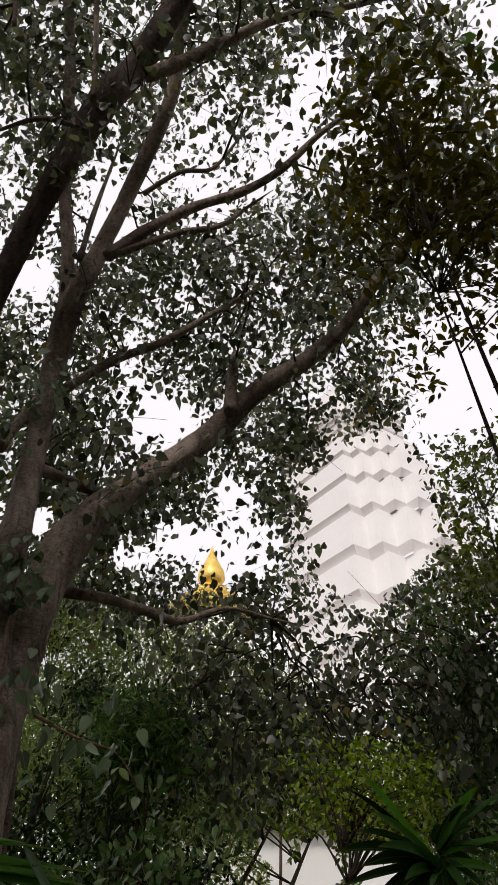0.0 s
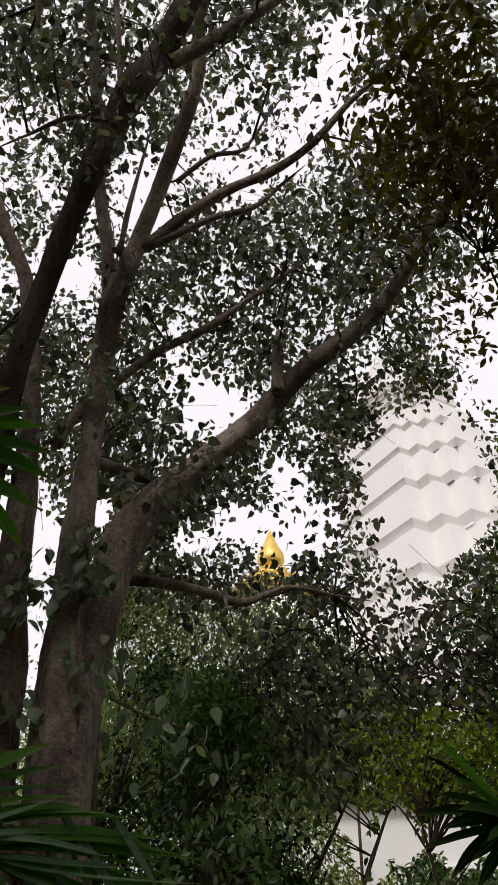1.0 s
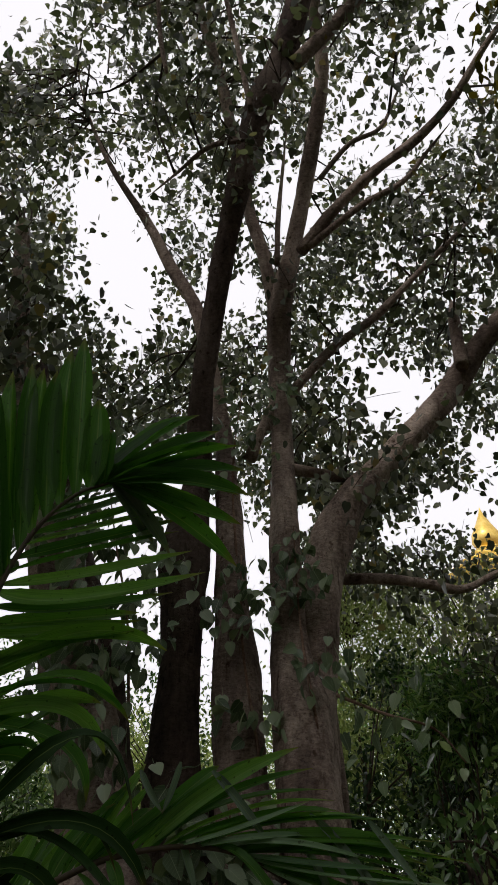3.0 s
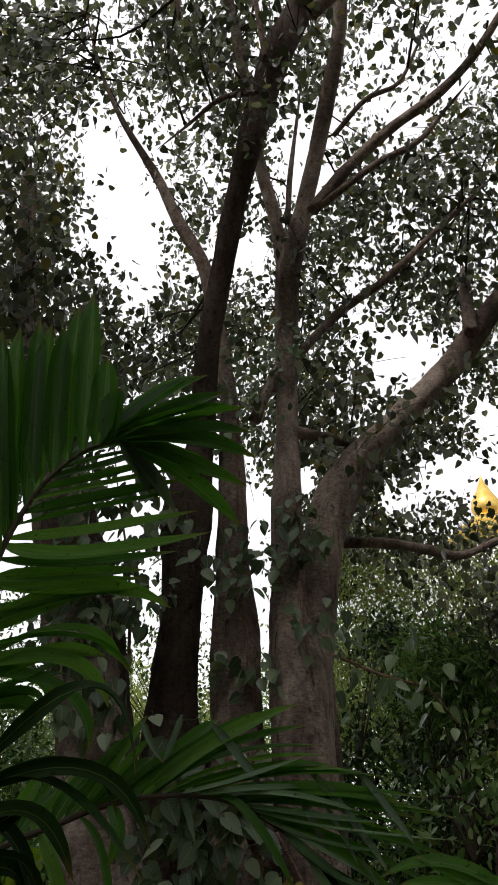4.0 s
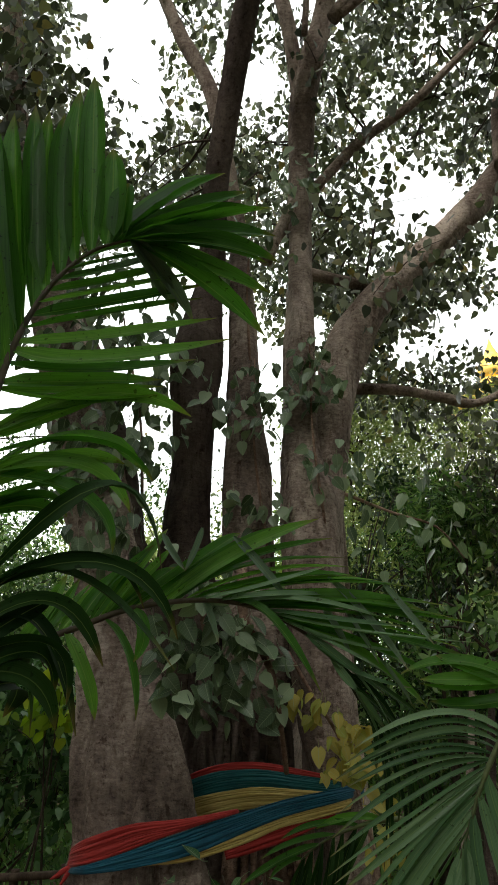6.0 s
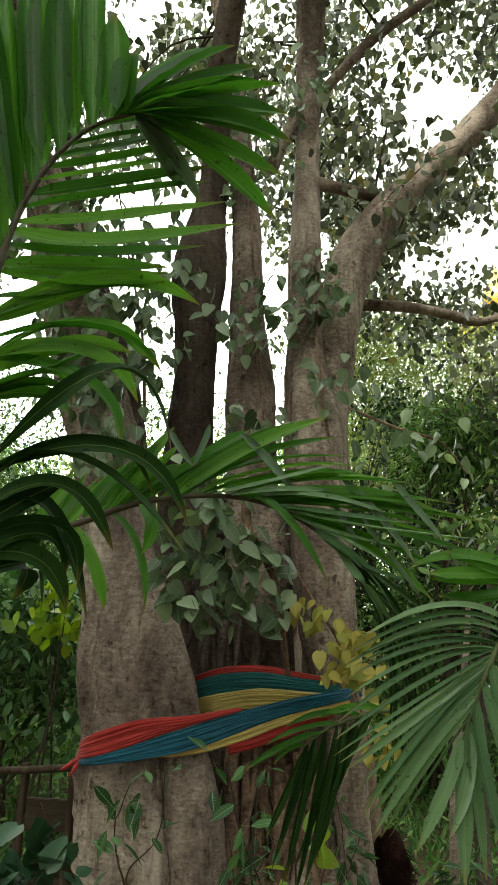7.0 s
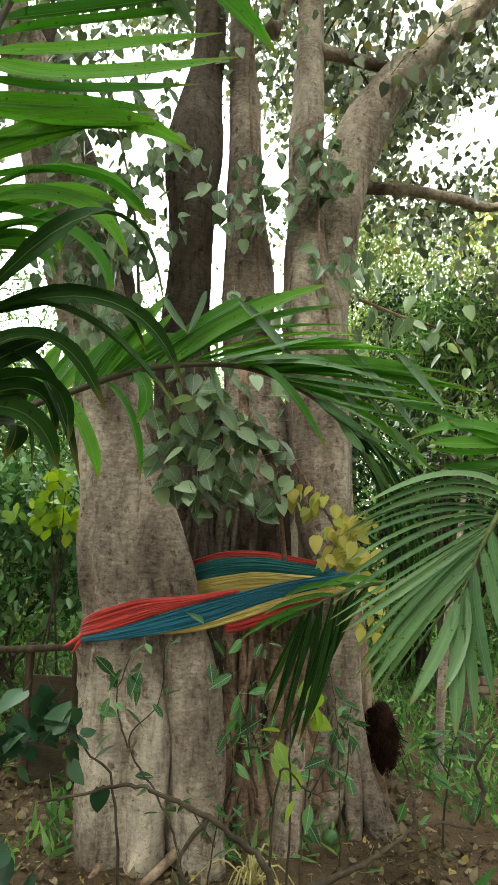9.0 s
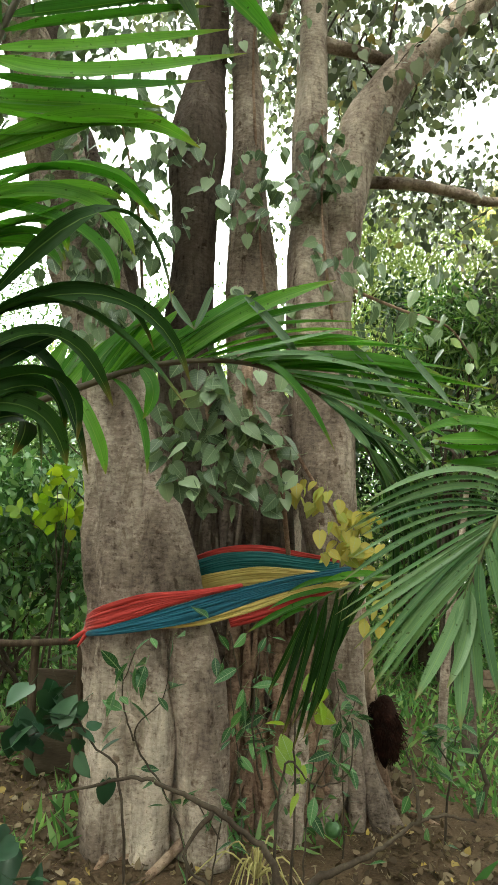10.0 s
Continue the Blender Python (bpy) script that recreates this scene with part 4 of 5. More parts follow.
ribbon("red_strip", [(-0.05, 3.42, 0.93, 0.7), (0.1, 3.43, 0.985, 1), (0.26, 3.45, 1.04, 1), (0.42, 3.5, 1.1, 0.7)], 0.08, 3, 7, RED, sash, "red cloth strip in shade")
v, f = joined([tube([(-0.640, 3.32, 0.872, 0.01), (-0.657, 3.285, 0.885, 0.016), (-0.651, 3.255, 0.87, 0.012), (-0.640, 3.24, 0.865, 0.005)], 6, 12, 0.3),
               tube([(-0.655, 3.27, 0.88, 0.008), (-0.685, 3.26, 0.862, 0.011), (-0.710, 3.25, 0.845, 0.009), (-0.730, 3.25, 0.835, 0.003)], 5, 10, 0.3),
               tube([(-0.655, 3.27, 0.875, 0.008), (-0.670, 3.25, 0.845, 0.010), (-0.690, 3.24, 0.81, 0.004)], 5, 10, 0.3)])
mesh_object("knot", v, f, RED, sash, "red knot with loose ends")

# ---- the wooden fence ----
fence = thing("rail_fence", "rough wooden rail fence beside the fig", "fence")
for name, pts in (("rail", [(-1.9, 4.1, 0.68, 0.018), (-1.5, 4.0, 0.69, 0.02), (-1.19, 3.9, 0.70, 0.019), (-0.8, 3.85, 0.74, 0.016)]),
                  ("post", [(-1.04, 3.92, -0.1, 0.028), (-1.05, 3.9, 0.3, 0.026), (-1.06, 3.9, 0.74, 0.022)]),
                  ("post", [(-0.80, 3.87, -0.1, 0.024), (-0.80, 3.86, 0.4, 0.022), (-0.81, 3.85, 0.78, 0.018)]),
                  ("post", [(-1.75, 4.08, -0.1, 0.028), (-1.74, 4.07, 0.3, 0.026), (-1.76, 4.07, 0.74, 0.022)]),
                  ("rail", [(-1.9, 4.12, 0.24, 0.015), (-1.4, 4.0, 0.25, 0.016), (-0.78, 3.9, 0.26, 0.014)])):
    v, f = tube(pts, 6, 10, 0.12, 0, 4, 5)
    mesh_object(name, v, f, WOOD, fence)
part("board", block(bmesh.new(), -0.92, 4.02, 0.13, 0.36, 0.03, 0.2, 0.004), PLANK, fence, "pale worn board")
part("board", block(bmesh.new(), -0.95, 4.3, 0.42, 0.5, 0.03, 0.16, 0.004), PLANK, fence, "pale worn board")

# ---- palms ----
# leaflets: share of the rachis, a point half way, the tip
UPPER_RACHIS = [
    (-0.527, 1.4, 1.8), (-0.535, 1.4, 1.897), (-0.541, 1.4, 1.985), (-0.53, 1.4, 2.075), (-0.507, 1.4, 2.207), (-0.457, 1.4, 2.339),
    (-0.378, 1.4, 2.436), (-0.289, 1.4, 2.476),
]
UPPER_ARCH = [
    (0.54, -0.337, 1.43, 2.171, -0.075, 1.46, 2.248), (0.59, -0.321, 1.455, 2.308, -0.146, 1.509, 2.389),
    (0.67, -0.344, 1.439, 2.356, -0.141, 1.479, 2.444), (0.46, -0.386, 1.464, 2.133, -0.227, 1.528, 2.177),
    (0.25, -0.319, 1.449, 2.099, -0.148, 1.498, 2.079), (0.26, -0.422, 1.434, 2.032, -0.297, 1.467, 2.119),
    (0.11, -0.356, 1.458, 2, -0.231, 1.517, 1.948), (0.05, -0.41, 1.443, 1.886, -0.324, 1.486, 1.965),
    (0.02, -0.418, 1.468, 1.887, -0.386, 1.536, 1.867), (0.14, -0.337, 1.452, 1.867, -0.276, 1.505, 1.773),
    (0.43, -0.384, 1.437, 2.073, -0.209, 1.474, 2.113), (0, -0.433, 1.462, 1.841, -0.39, 1.524, 1.821),
    (0.74, -0.318, 1.447, 2.427, -0.206, 1.493, 2.518), (0.8, -0.308, 1.431, 2.477, -0.167, 1.463, 2.503),
]
DARK_RACHIS = [
    (-0.438, 1.3, 1.419), (-0.441, 1.3, 1.49), (-0.443, 1.3, 1.563), (-0.44, 1.3, 1.637), (-0.428, 1.3, 1.689),
]
DARK_ARCH = [
    (0.94, -0.246, 1.324, 1.847, -0.154, 1.36, 1.716), (0.75, -0.277, 1.344, 1.718, -0.187, 1.409, 1.644),
    (0.69, -0.299, 1.332, 1.678, -0.127, 1.379, 1.544), (0.8, -0.23, 1.351, 1.704, -0.124, 1.428, 1.6),
    (0.56, -0.325, 1.339, 1.631, -0.248, 1.398, 1.542), (0.38, -0.319, 1.327, 1.557, -0.291, 1.367, 1.472),
    (0.31, -0.347, 1.347, 1.546, -0.328, 1.417, 1.487), (0.19, -0.359, 1.334, 1.528, -0.349, 1.386, 1.424),
    (0.5, -0.354, 1.354, 1.595, -0.289, 1.436, 1.432), (0.71, -0.36, 1.342, 1.694, -0.281, 1.405, 1.715),
    (0.44, -0.384, 1.33, 1.601, -0.34, 1.374, 1.641), (0.16, -0.375, 1.35, 1.493, -0.409, 1.424, 1.444),
    (0.29, -0.348, 1.337, 1.502, -0.312, 1.393, 1.431),
]
MIDDLE_RACHIS = [
    (-0.594, 1.75, 1.519), (-0.491, 1.75, 1.588), (-0.379, 1.75, 1.636), (-0.27, 1.75, 1.681), (-0.15, 1.75, 1.706), (-0.051, 1.75, 1.711),
    (0.039, 1.75, 1.697), (0.118, 1.75, 1.664), (0.183, 1.75, 1.622), (0.235, 1.75, 1.567), (0.274, 1.75, 1.505),
]
MIDDLE_BROAD = [
    (0.2, -0.338, 1.768, 1.725, -0.268, 1.786, 1.795), (0.14, -0.415, 1.783, 1.671, -0.377, 1.816, 1.75),
    (0.08, -0.476, 1.774, 1.653, -0.44, 1.797, 1.755), (0.25, -0.255, 1.788, 1.789, -0.207, 1.827, 1.889),
    (0.27, -0.224, 1.779, 1.747, -0.178, 1.809, 1.793), (0.3, -0.184, 1.77, 1.747, -0.078, 1.79, 1.827),
    (0.32, -0.098, 1.785, 1.824, -0.022, 1.82, 1.889), (0.38, -0.019, 1.776, 1.832, 0.166, 1.802, 1.927),
    (0.4, 0.009, 1.791, 1.804, 0.234, 1.831, 1.842), (0.43, 0.103, 1.781, 1.778, 0.266, 1.813, 1.793),
    (0.5, 0.155, 1.772, 1.765, 0.389, 1.795, 1.772), (0.55, 0.211, 1.787, 1.717, 0.552, 1.824, 1.696),
    (0.6, 0.262, 1.778, 1.698, 0.479, 1.806, 1.661), (0.65, 0.274, 1.769, 1.663, 0.526, 1.788, 1.613), (0.7, 0.291, 1.784, 1.601, 0.43, 1.817, 1.507),
    (0.57, 0.234, 1.774, 1.736, 0.424, 1.799, 1.718),
]
MIDDLE_DROP = [
    (0.26, -0.252, 1.726, 1.576, -0.224, 1.732, 1.456), (0.55, 0.077, 1.706, 1.665, 0.175, 1.717, 1.531),
    (0.18, -0.343, 1.718, 1.533, -0.313, 1.726, 1.448), (0.32, -0.215, 1.699, 1.623, -0.233, 1.712, 1.568),
]
# bent ends: from the fold to the tip
MIDDLE_FOLDED = [
    (-0.206, 1.79, 1.878, -0.138, 1.74, 1.778),
    (-0.108, 1.79, 1.898, -0.139, 1.74, 1.775),
    (-0.13, 1.79, 1.799, -0.048, 1.74, 1.612),
    (-0.028, 1.79, 1.878, 0.111, 1.74, 1.716),
    (0.209, 1.79, 1.786, 0.386, 1.74, 1.573),
    (0.17, 1.79, 1.75, 0.258, 1.74, 1.598),
    (0.226, 1.79, 1.739, 0.321, 1.74, 1.582),
    (0.342, 1.79, 1.779, 0.449, 1.74, 1.631),
    (0.331, 1.79, 1.597, 0.393, 1.74, 1.497),
]
MIDDLE_FINE = [
    (0.6, 0.205, 1.738, 1.679, 0.364, 1.768, 1.674), (0.55, 0.152, 1.728, 1.719, 0.341, 1.783, 1.689),
    (0.65, 0.231, 1.734, 1.628, 0.392, 1.774, 1.617), (0.7, 0.255, 1.724, 1.601, 0.345, 1.788, 1.565), (0.76, 0.257, 1.73, 1.565, 0.388, 1.779, 1.54),
    (0.8, 0.271, 1.737, 1.554, 0.342, 1.77, 1.46), (0.86, 0.27, 1.727, 1.515, 0.333, 1.785, 1.454), (0.62, 0.255, 1.733, 1.654, 0.535, 1.776, 1.645),
    (0.5, 0.075, 1.723, 1.727, 0.21, 1.791, 1.743), (0.45, 0.049, 1.729, 1.747, 0.194, 1.781, 1.807), (0.9, 0.284, 1.735, 1.491, 0.318, 1.772, 1.433),
    (0.76, 0.231, 1.725, 1.588, 0.332, 1.787, 1.525),
]
MIDDLE_DARK = [
    (0.86, 0.325, 1.81, 1.436, 0.334, 1.834, 1.188), (0.9, 0.362, 1.859, 1.454, 0.378, 1.903, 1.23), (0.9, 0.375, 1.829, 1.44, 0.394, 1.86, 1.214),
    (0.96, 0.394, 1.878, 1.417, 0.435, 1.93, 1.244), (0.96, 0.413, 1.848, 1.403, 0.454, 1.887, 1.254), (1, 0.341, 1.817, 1.373, 0.35, 1.844, 1.169),
    (1, 0.411, 1.867, 1.364, 0.479, 1.913, 1.234), (0.88, 0.31, 1.836, 1.49, 0.328, 1.871, 1.36), (0.86, 0.353, 1.886, 1.538, 0.457, 1.94, 1.479),
    (0.98, 0.376, 1.855, 1.336, 0.394, 1.897, 1.179),
]
SIDE_RACHIS = [
    (0.643, 1.7, 1.567), (0.599, 1.7, 1.485), (0.546, 1.7, 1.398), (0.513, 1.7, 1.332), (0.489, 1.7, 1.272), (0.465, 1.7, 1.213),
]
SIDE_FINE = [
    (0.29, 0.439, 1.712, 1.484, 0.279, 1.73, 1.414), (0.34, 0.423, 1.722, 1.444, 0.244, 1.755, 1.352),
    (0.39, 0.41, 1.716, 1.401, 0.264, 1.739, 1.337), (0.41, 0.395, 1.726, 1.356, 0.235, 1.764, 1.242),
    (0.43, 0.399, 1.72, 1.296, 0.226, 1.749, 1.176), (0.53, 0.41, 1.713, 1.25, 0.278, 1.734, 1.072), (0.6, 0.395, 1.723, 1.214, 0.29, 1.758, 1.094),
    (0.7, 0.394, 1.717, 1.183, 0.297, 1.743, 1.03), (0.8, 0.411, 1.727, 1.156, 0.336, 1.768, 1.025), (0.37, 0.417, 1.721, 1.429, 0.265, 1.752, 1.368),
    (0.49, 0.404, 1.715, 1.273, 0.249, 1.737, 1.153),
]
SIDE_HANGING = [
    (0.96, 0.427, 1.688, 1.128, 0.367, 1.676, 1.022), (1, 0.458, 1.678, 1.104, 0.448, 1.656, 0.977), (0.88, 0.48, 1.684, 1.137, 0.49, 1.668, 0.989),
    (0.74, 0.495, 1.674, 1.184, 0.521, 1.649, 1.035), (0.6, 0.529, 1.68, 1.23, 0.555, 1.661, 1.117), (0.49, 0.549, 1.687, 1.276, 0.583, 1.673, 1.177),
    (0.94, 0.466, 1.677, 1.149, 0.423, 1.653, 1.053),
]
SIDE_BROAD = [
    (0, 0.514, 1.718, 1.557, 0.421, 1.73, 1.554), (0.04, 0.519, 1.733, 1.534, 0.426, 1.755, 1.545), (0.09, 0.529, 1.724, 1.577, 0.459, 1.739, 1.604),
    (0.12, 0.521, 1.738, 1.503, 0.448, 1.764, 1.509), (0.06, 0.506, 1.729, 1.596, 0.386, 1.749, 1.568),
]
UPPER_TIPS = [
    (-0.82, 1.42, 2.88), (-0.77, 1.42, 2.9), (-0.69, 1.42, 2.86), (-0.64, 1.42, 2.88),
    (-0.59, 1.42, 2.91), (-0.55, 1.42, 2.89), (-0.51, 1.42, 2.88), (-0.48, 1.42, 2.97),
    (-0.45, 1.42, 3.02), (-0.37, 1.42, 2.77), (-0.32, 1.42, 2.66),
]
UPPER_FAN = [
    (-0.09, 1.5, 2.78), (-0.03, 1.5, 2.72), (0.03, 1.5, 2.67), (0.05, 1.5, 2.58),
    (0.06, 1.5, 2.5), (0.04, 1.5, 2.41), (0.03, 1.5, 2.29), (-0.14, 1.5, 2.32),
    (-0.19, 1.5, 2.36),
]
TIP_RACHIS = [(0.453, 2.1, 1.236), (0.363, 2.1, 1.224), (0.288, 2.1, 1.2), (0.228, 2.1, 1.172), (0.177, 2.1, 1.133)]
TIP_TOP = [(0.212, 2.1, 1.201), (0.123, 2.1, 1.174), (0.073, 2.1, 1.128), (0.023, 2.1, 1.067), (0.097, 2.1, 1.085)]
TIP_LOW = [(0.245, 2.12, 0.988), (0.225, 2.12, 0.93), (0.205, 2.12, 0.858), (0.182, 2.12, 0.801), (0.157, 2.12, 0.771), (0.133, 2.12, 0.812), (0.115, 2.12, 0.882)]
FAN_RACHIS = [
    (1.56, 1.8, 1.55), (1.53, 1.8, 1.7), (1.5, 1.8, 1.84),
]
FAN_TIPS = [
    (1.15, 1.7, 1.94), (1.17, 1.7, 1.84), (1.18, 1.7, 1.76), (1.25, 1.7, 1.69),
    (1.33, 1.7, 1.67), (1.44, 1.7, 1.66), (1.57, 1.7, 1.72), (1.67, 1.7, 1.81),
    (1.67, 1.7, 1.93), (1.55, 1.7, 1.93),
]


def blade(base, tip, width, arch, facing, fold, rngl, through_point=None):
    """One palm leaflet: a long folded blade from base to tip, arched or drooping."""
    base, tip = np.array(base), np.array(tip)
    length = np.linalg.norm(tip - base)
    side_kick = rngl.normal(size=3) * 0.03 * length
    mid = base * 0.5 + tip * 0.5 + np.array([0, 0, arch * length]) + side_kick
    if through_point is not None:
        mid = 2 * np.array(through_point) - (base + tip) / 2
    u = np.linspace(0, 1, 13)[:, None]
    line = (1 - u) ** 2 * base + 2 * u * (1 - u) * mid + u**2 * tip
    tang = np.gradient(line, axis=0)
    tang /= np.linalg.norm(tang, axis=1)[:, None]
    n = np.array(facing, float) + rngl.normal(size=3) * 0.34
    v, f = [], []
    for i in range(13):
        s = i / 12
        nn = n + np.array([rngl.normal() * 0.02, 0, 0])
        w = np.cross(tang[i], nn)
        w /= np.linalg.norm(w) + 1e-9
        h = np.cross(w, tang[i])
        half = width / 2 * (0.25 + 0.75 * min(1, s / 0.18)) * (1 - max(0, (s - 0.62) / 0.38) ** 1.9) + 0.0008
        v += [line[i] + w * half + h * fold * half, line[i] + w * half * 0.5 + h * fold * half * 0.42, line[i], line[i] - w * half * 0.5 + h * fold * half * 0.42, line[i] - w * half + h * fold * half]
        if i:
            b = (i - 1) * 5
            f += [(b + k, b + k + 1, b + k + 6, b + k + 5) for k in range(4)]
    return v, f


def leaflet(v, f, skin, parent, label):
    """A blade with its own measures: across and along."""
    ob = mesh_object("leaflet", v, f, skin, parent, label)
    uv = ob.data.uv_layers.new(name="strap")
    at = np.array([loop.vertex_index for loop in ob.data.loops])
    uv.data.foreach_set("uv", np.stack([at % 5 / 4, at // 5 / 12], 1).astype(np.float32).reshape(-1))
    return ob


def frond(label, rachis, sets, radius, material, seed, curved=(), bent=()):
    """A palm frond: the rachis and its leaflets. sets: tips, first and last share of the rachis, width, arch, facing, material; curved: leaflets, width, facing, material."""
    r = np.random.default_rng(seed)
    ob = thing("palm_frond", label, "palm frond", "palm fronds")
    line = spline([(*p, radius * (1 - 0.75 * k / (len(rachis) - 1))) for k, p in enumerate(rachis)], 8)
    v, f = tube(line[::2], 2, 9, 0.03)
    mesh_object("rachis", v, f, material, ob)
    for tips, first, last, width, arch, facing, skin in sets:
        for k, tip in enumerate(tips):
            s = first + (last - first) * k / max(1, len(tips) - 1)
            base = line[min(len(line) - 1, int(s * (len(line) - 1)))][:3]
            v, f = blade(base, tip, width * r.uniform(0.85, 1.15), arch * r.uniform(0.6, 1.4), facing, 0.75, r)
            leaflet(v, f, skin, ob, "silvery folded leaflet" if skin == PALM_GREY else "")
    for bx, by, bz, tx, ty, tz in bent:
        v, f = blade((bx, by, bz), (tx, ty, tz), r.uniform(0.014, 0.022), 0.03, (0.5, -0.9, 0.3), 0.6, r)
        leaflet(v, f, PALM_GREY, ob, "silvery bent leaflet end")
    for rows, width, facing, skin in curved:
        for s, mx, my, mz, tx, ty, tz in rows:
            base = line[min(len(line) - 1, int(s * (len(line) - 1)))][:3]
            tip = np.array((tx, ty, tz)) + (np.array((tx, ty, tz)) - (mx, my, mz)) * 0.12
            v, f = blade(base, tip, width * r.uniform(0.8, 1.15), 0, facing, 0.45, r, (mx, my, mz))
            leaflet(v, f, skin, ob, "silvery folded leaflet" if skin == PALM_GREY else "")
    return ob


def between(rows):
    """Leaflets half way between neighbours on the rachis."""
    rows = sorted(rows, key=lambda q: (q[0], q[6]))
    return [tuple((a + b) / 2 for a, b in zip(p, q)) for p, q in zip(rows, rows[1:])]


frond("broad green palm frond with upright joined leaflets", UPPER_RACHIS,
      [(UPPER_TIPS, 0.45, 0.97, 0.062, 0.0, (0.15, -1, 0.1), PALM), (UPPER_FAN[:6], 0.96, 1.0, 0.06, 0.05, (0.1, -0.9, 0.45), PALM), ([(x - 0.03, y + 0.03, z + 0.02) for x, y, z in UPPER_FAN[:6]], 0.93, 1.0, 0.05, 0.08, (0.1, -0.8, 0.5), PALM),
       (UPPER_FAN[6:7], 1.0, 1.0, 0.05, 0.12, (0.1, -0.8, 0.5), PALM), (UPPER_FAN[7:], 1.0, 1.0, 0.04, 0.12, (0.5, -1, 0.2), PALM_GREY)], 0.013, RACHIS_BROWN, 1,
      [(UPPER_ARCH, 0.04, (0.1, -0.8, 0.55), PALM), (between(UPPER_ARCH), 0.034, (0.1, -0.8, 0.55), PALM)])
# dark leaflets from here on have their shade in the material colour
frond("shaded palm frond with drooping dark leaflets", DARK_RACHIS, [], 0.012, RACHIS_BROWN, 2, [(DARK_ARCH, 0.036, (0.2, -0.6, 0.75), PALM_SHADED)])
frond("long green palm frond crossing before the trunk", MIDDLE_RACHIS, [], 0.009, RACHIS_BROWN, 3,
      [(MIDDLE_BROAD, 0.036, (0.1, -0.6, 0.8), PALM), (MIDDLE_DROP, 0.03, (0.3, -0.9, 0.4), PALM), (between(MIDDLE_BROAD), 0.026, (0.1, -0.6, 0.8), PALM), (MIDDLE_FINE, 0.017, (0.1, -0.6, 0.8), PALM_PALE), (MIDDLE_DARK, 0.014, (0.3, -0.9, 0.3), PALM_SHADED)], MIDDLE_FOLDED)
frond("green palm frond with a fan of narrow leaflets", SIDE_RACHIS, [], 0.009, RACHIS, 4,
      [(SIDE_FINE, 0.015, (0.1, -0.6, 0.8), PALM_PALE), (between(SIDE_FINE), 0.012, (0.1, -0.6, 0.8), PALM_PALE), (SIDE_HANGING, 0.028, (-0.2, -0.9, 0.3), PALM_PALE), (SIDE_BROAD, 0.036, (0.1, -0.7, 0.6), PALM)])
frond("palm frond tip with hanging dark green leaflets", TIP_RACHIS,
      [(TIP_TOP, 0.2, 1.0, 0.017, 0.12, (0.1, -0.6, 0.8), PALM), (TIP_LOW, 0.3, 1.0, 0.019, 0.04, (0.2, -1, 0.2), PALM_SHADED),
       ([(x - 0.03, y + 0.03, z + 0.02) for x, y, z in TIP_LOW], 0.3, 1.0, 0.015, 0.04, (0.2, -1, 0.2), PALM_SHADED)], 0.007, RACHIS, 5)
frond("dark fan-shaped palm leaf beside the path", FAN_RACHIS, [(FAN_TIPS, 0.8, 1.0, 0.03, 0.10, (-0.3, -0.7, 0.6), PALM_SHADED), ([(x * 0.97 + 0.03, y + 0.1, z * 0.98) for x, y, z in FAN_TIPS[1:]], 0.85, 1.0, 0.028, 0.1, (-0.3, -0.7, 0.6), PALM_SHADED), ([(x + 0.03, y - 0.04, z + 0.04) for x, y, z in FAN_TIPS], 0.7, 0.95, 0.026, 0.1, (-0.3, -0.7, 0.6), PALM)], 0.01, RACHIS, 6)

# ---- climbing plants on the trunk, one leaf at a time ----
def leaf_mesh(name, heart, material):
    """A single leaf: a curved, slightly folded blade with a drip tip, and its stalk."""
    v, f = [], []
    for i in range(10):
        s = i / 9
        if heart:
            half = 0.47 * min(1.0, (s / 0.2 + 0.12) ** 0.55) * (1 - max(0.0, (s - 0.22) / 0.78) ** 1.8) ** 0.95
        else:
            half = 0.25 * math.sin(math.pi * min(1.0, s * 0.97 + 0.03) ** 0.85)
        for a in (-1, -0.55, 0, 0.55, 1):
            v.append((half * a, 1.2 * s - (0.13 * abs(a) * (1 - s) ** 5 if heart else 0), 0.1 * half * a * a * 2 - 0.12 * s * s + 0.01 * math.sin(9 * s + 4 * a)))
        if i:
            b = (i - 1) * 5
            f += [(b + k, b + k + 1, b + k + 6, b + k + 5) for k in range(4)]
    sv, sf = tube([(0, 0, 0, 0.014), (0, -0.25, 0.06, 0.012), (0, -0.5, 0.2, 0.012)], 3, 4, 0)
    v, f = joined([(v, f), (sv, sf)])
    me = bpy.data.meshes.new(name)
    me.from_pydata([tuple(p) for p in v], [], f)
    me.polygons.foreach_set("use_smooth", [True] * len(me.polygons))
    me.materials.append(material)
    return me


HEART_LEAF, GOLD_LEAF, GLOSS_LEAF, DARK_LEAF = leaf_mesh("leaf", True, VINE), leaf_mesh("leaf", True, GOLDEN), leaf_mesh("leaf", False, SPRIG), leaf_mesh("leaf", True, DEEP)


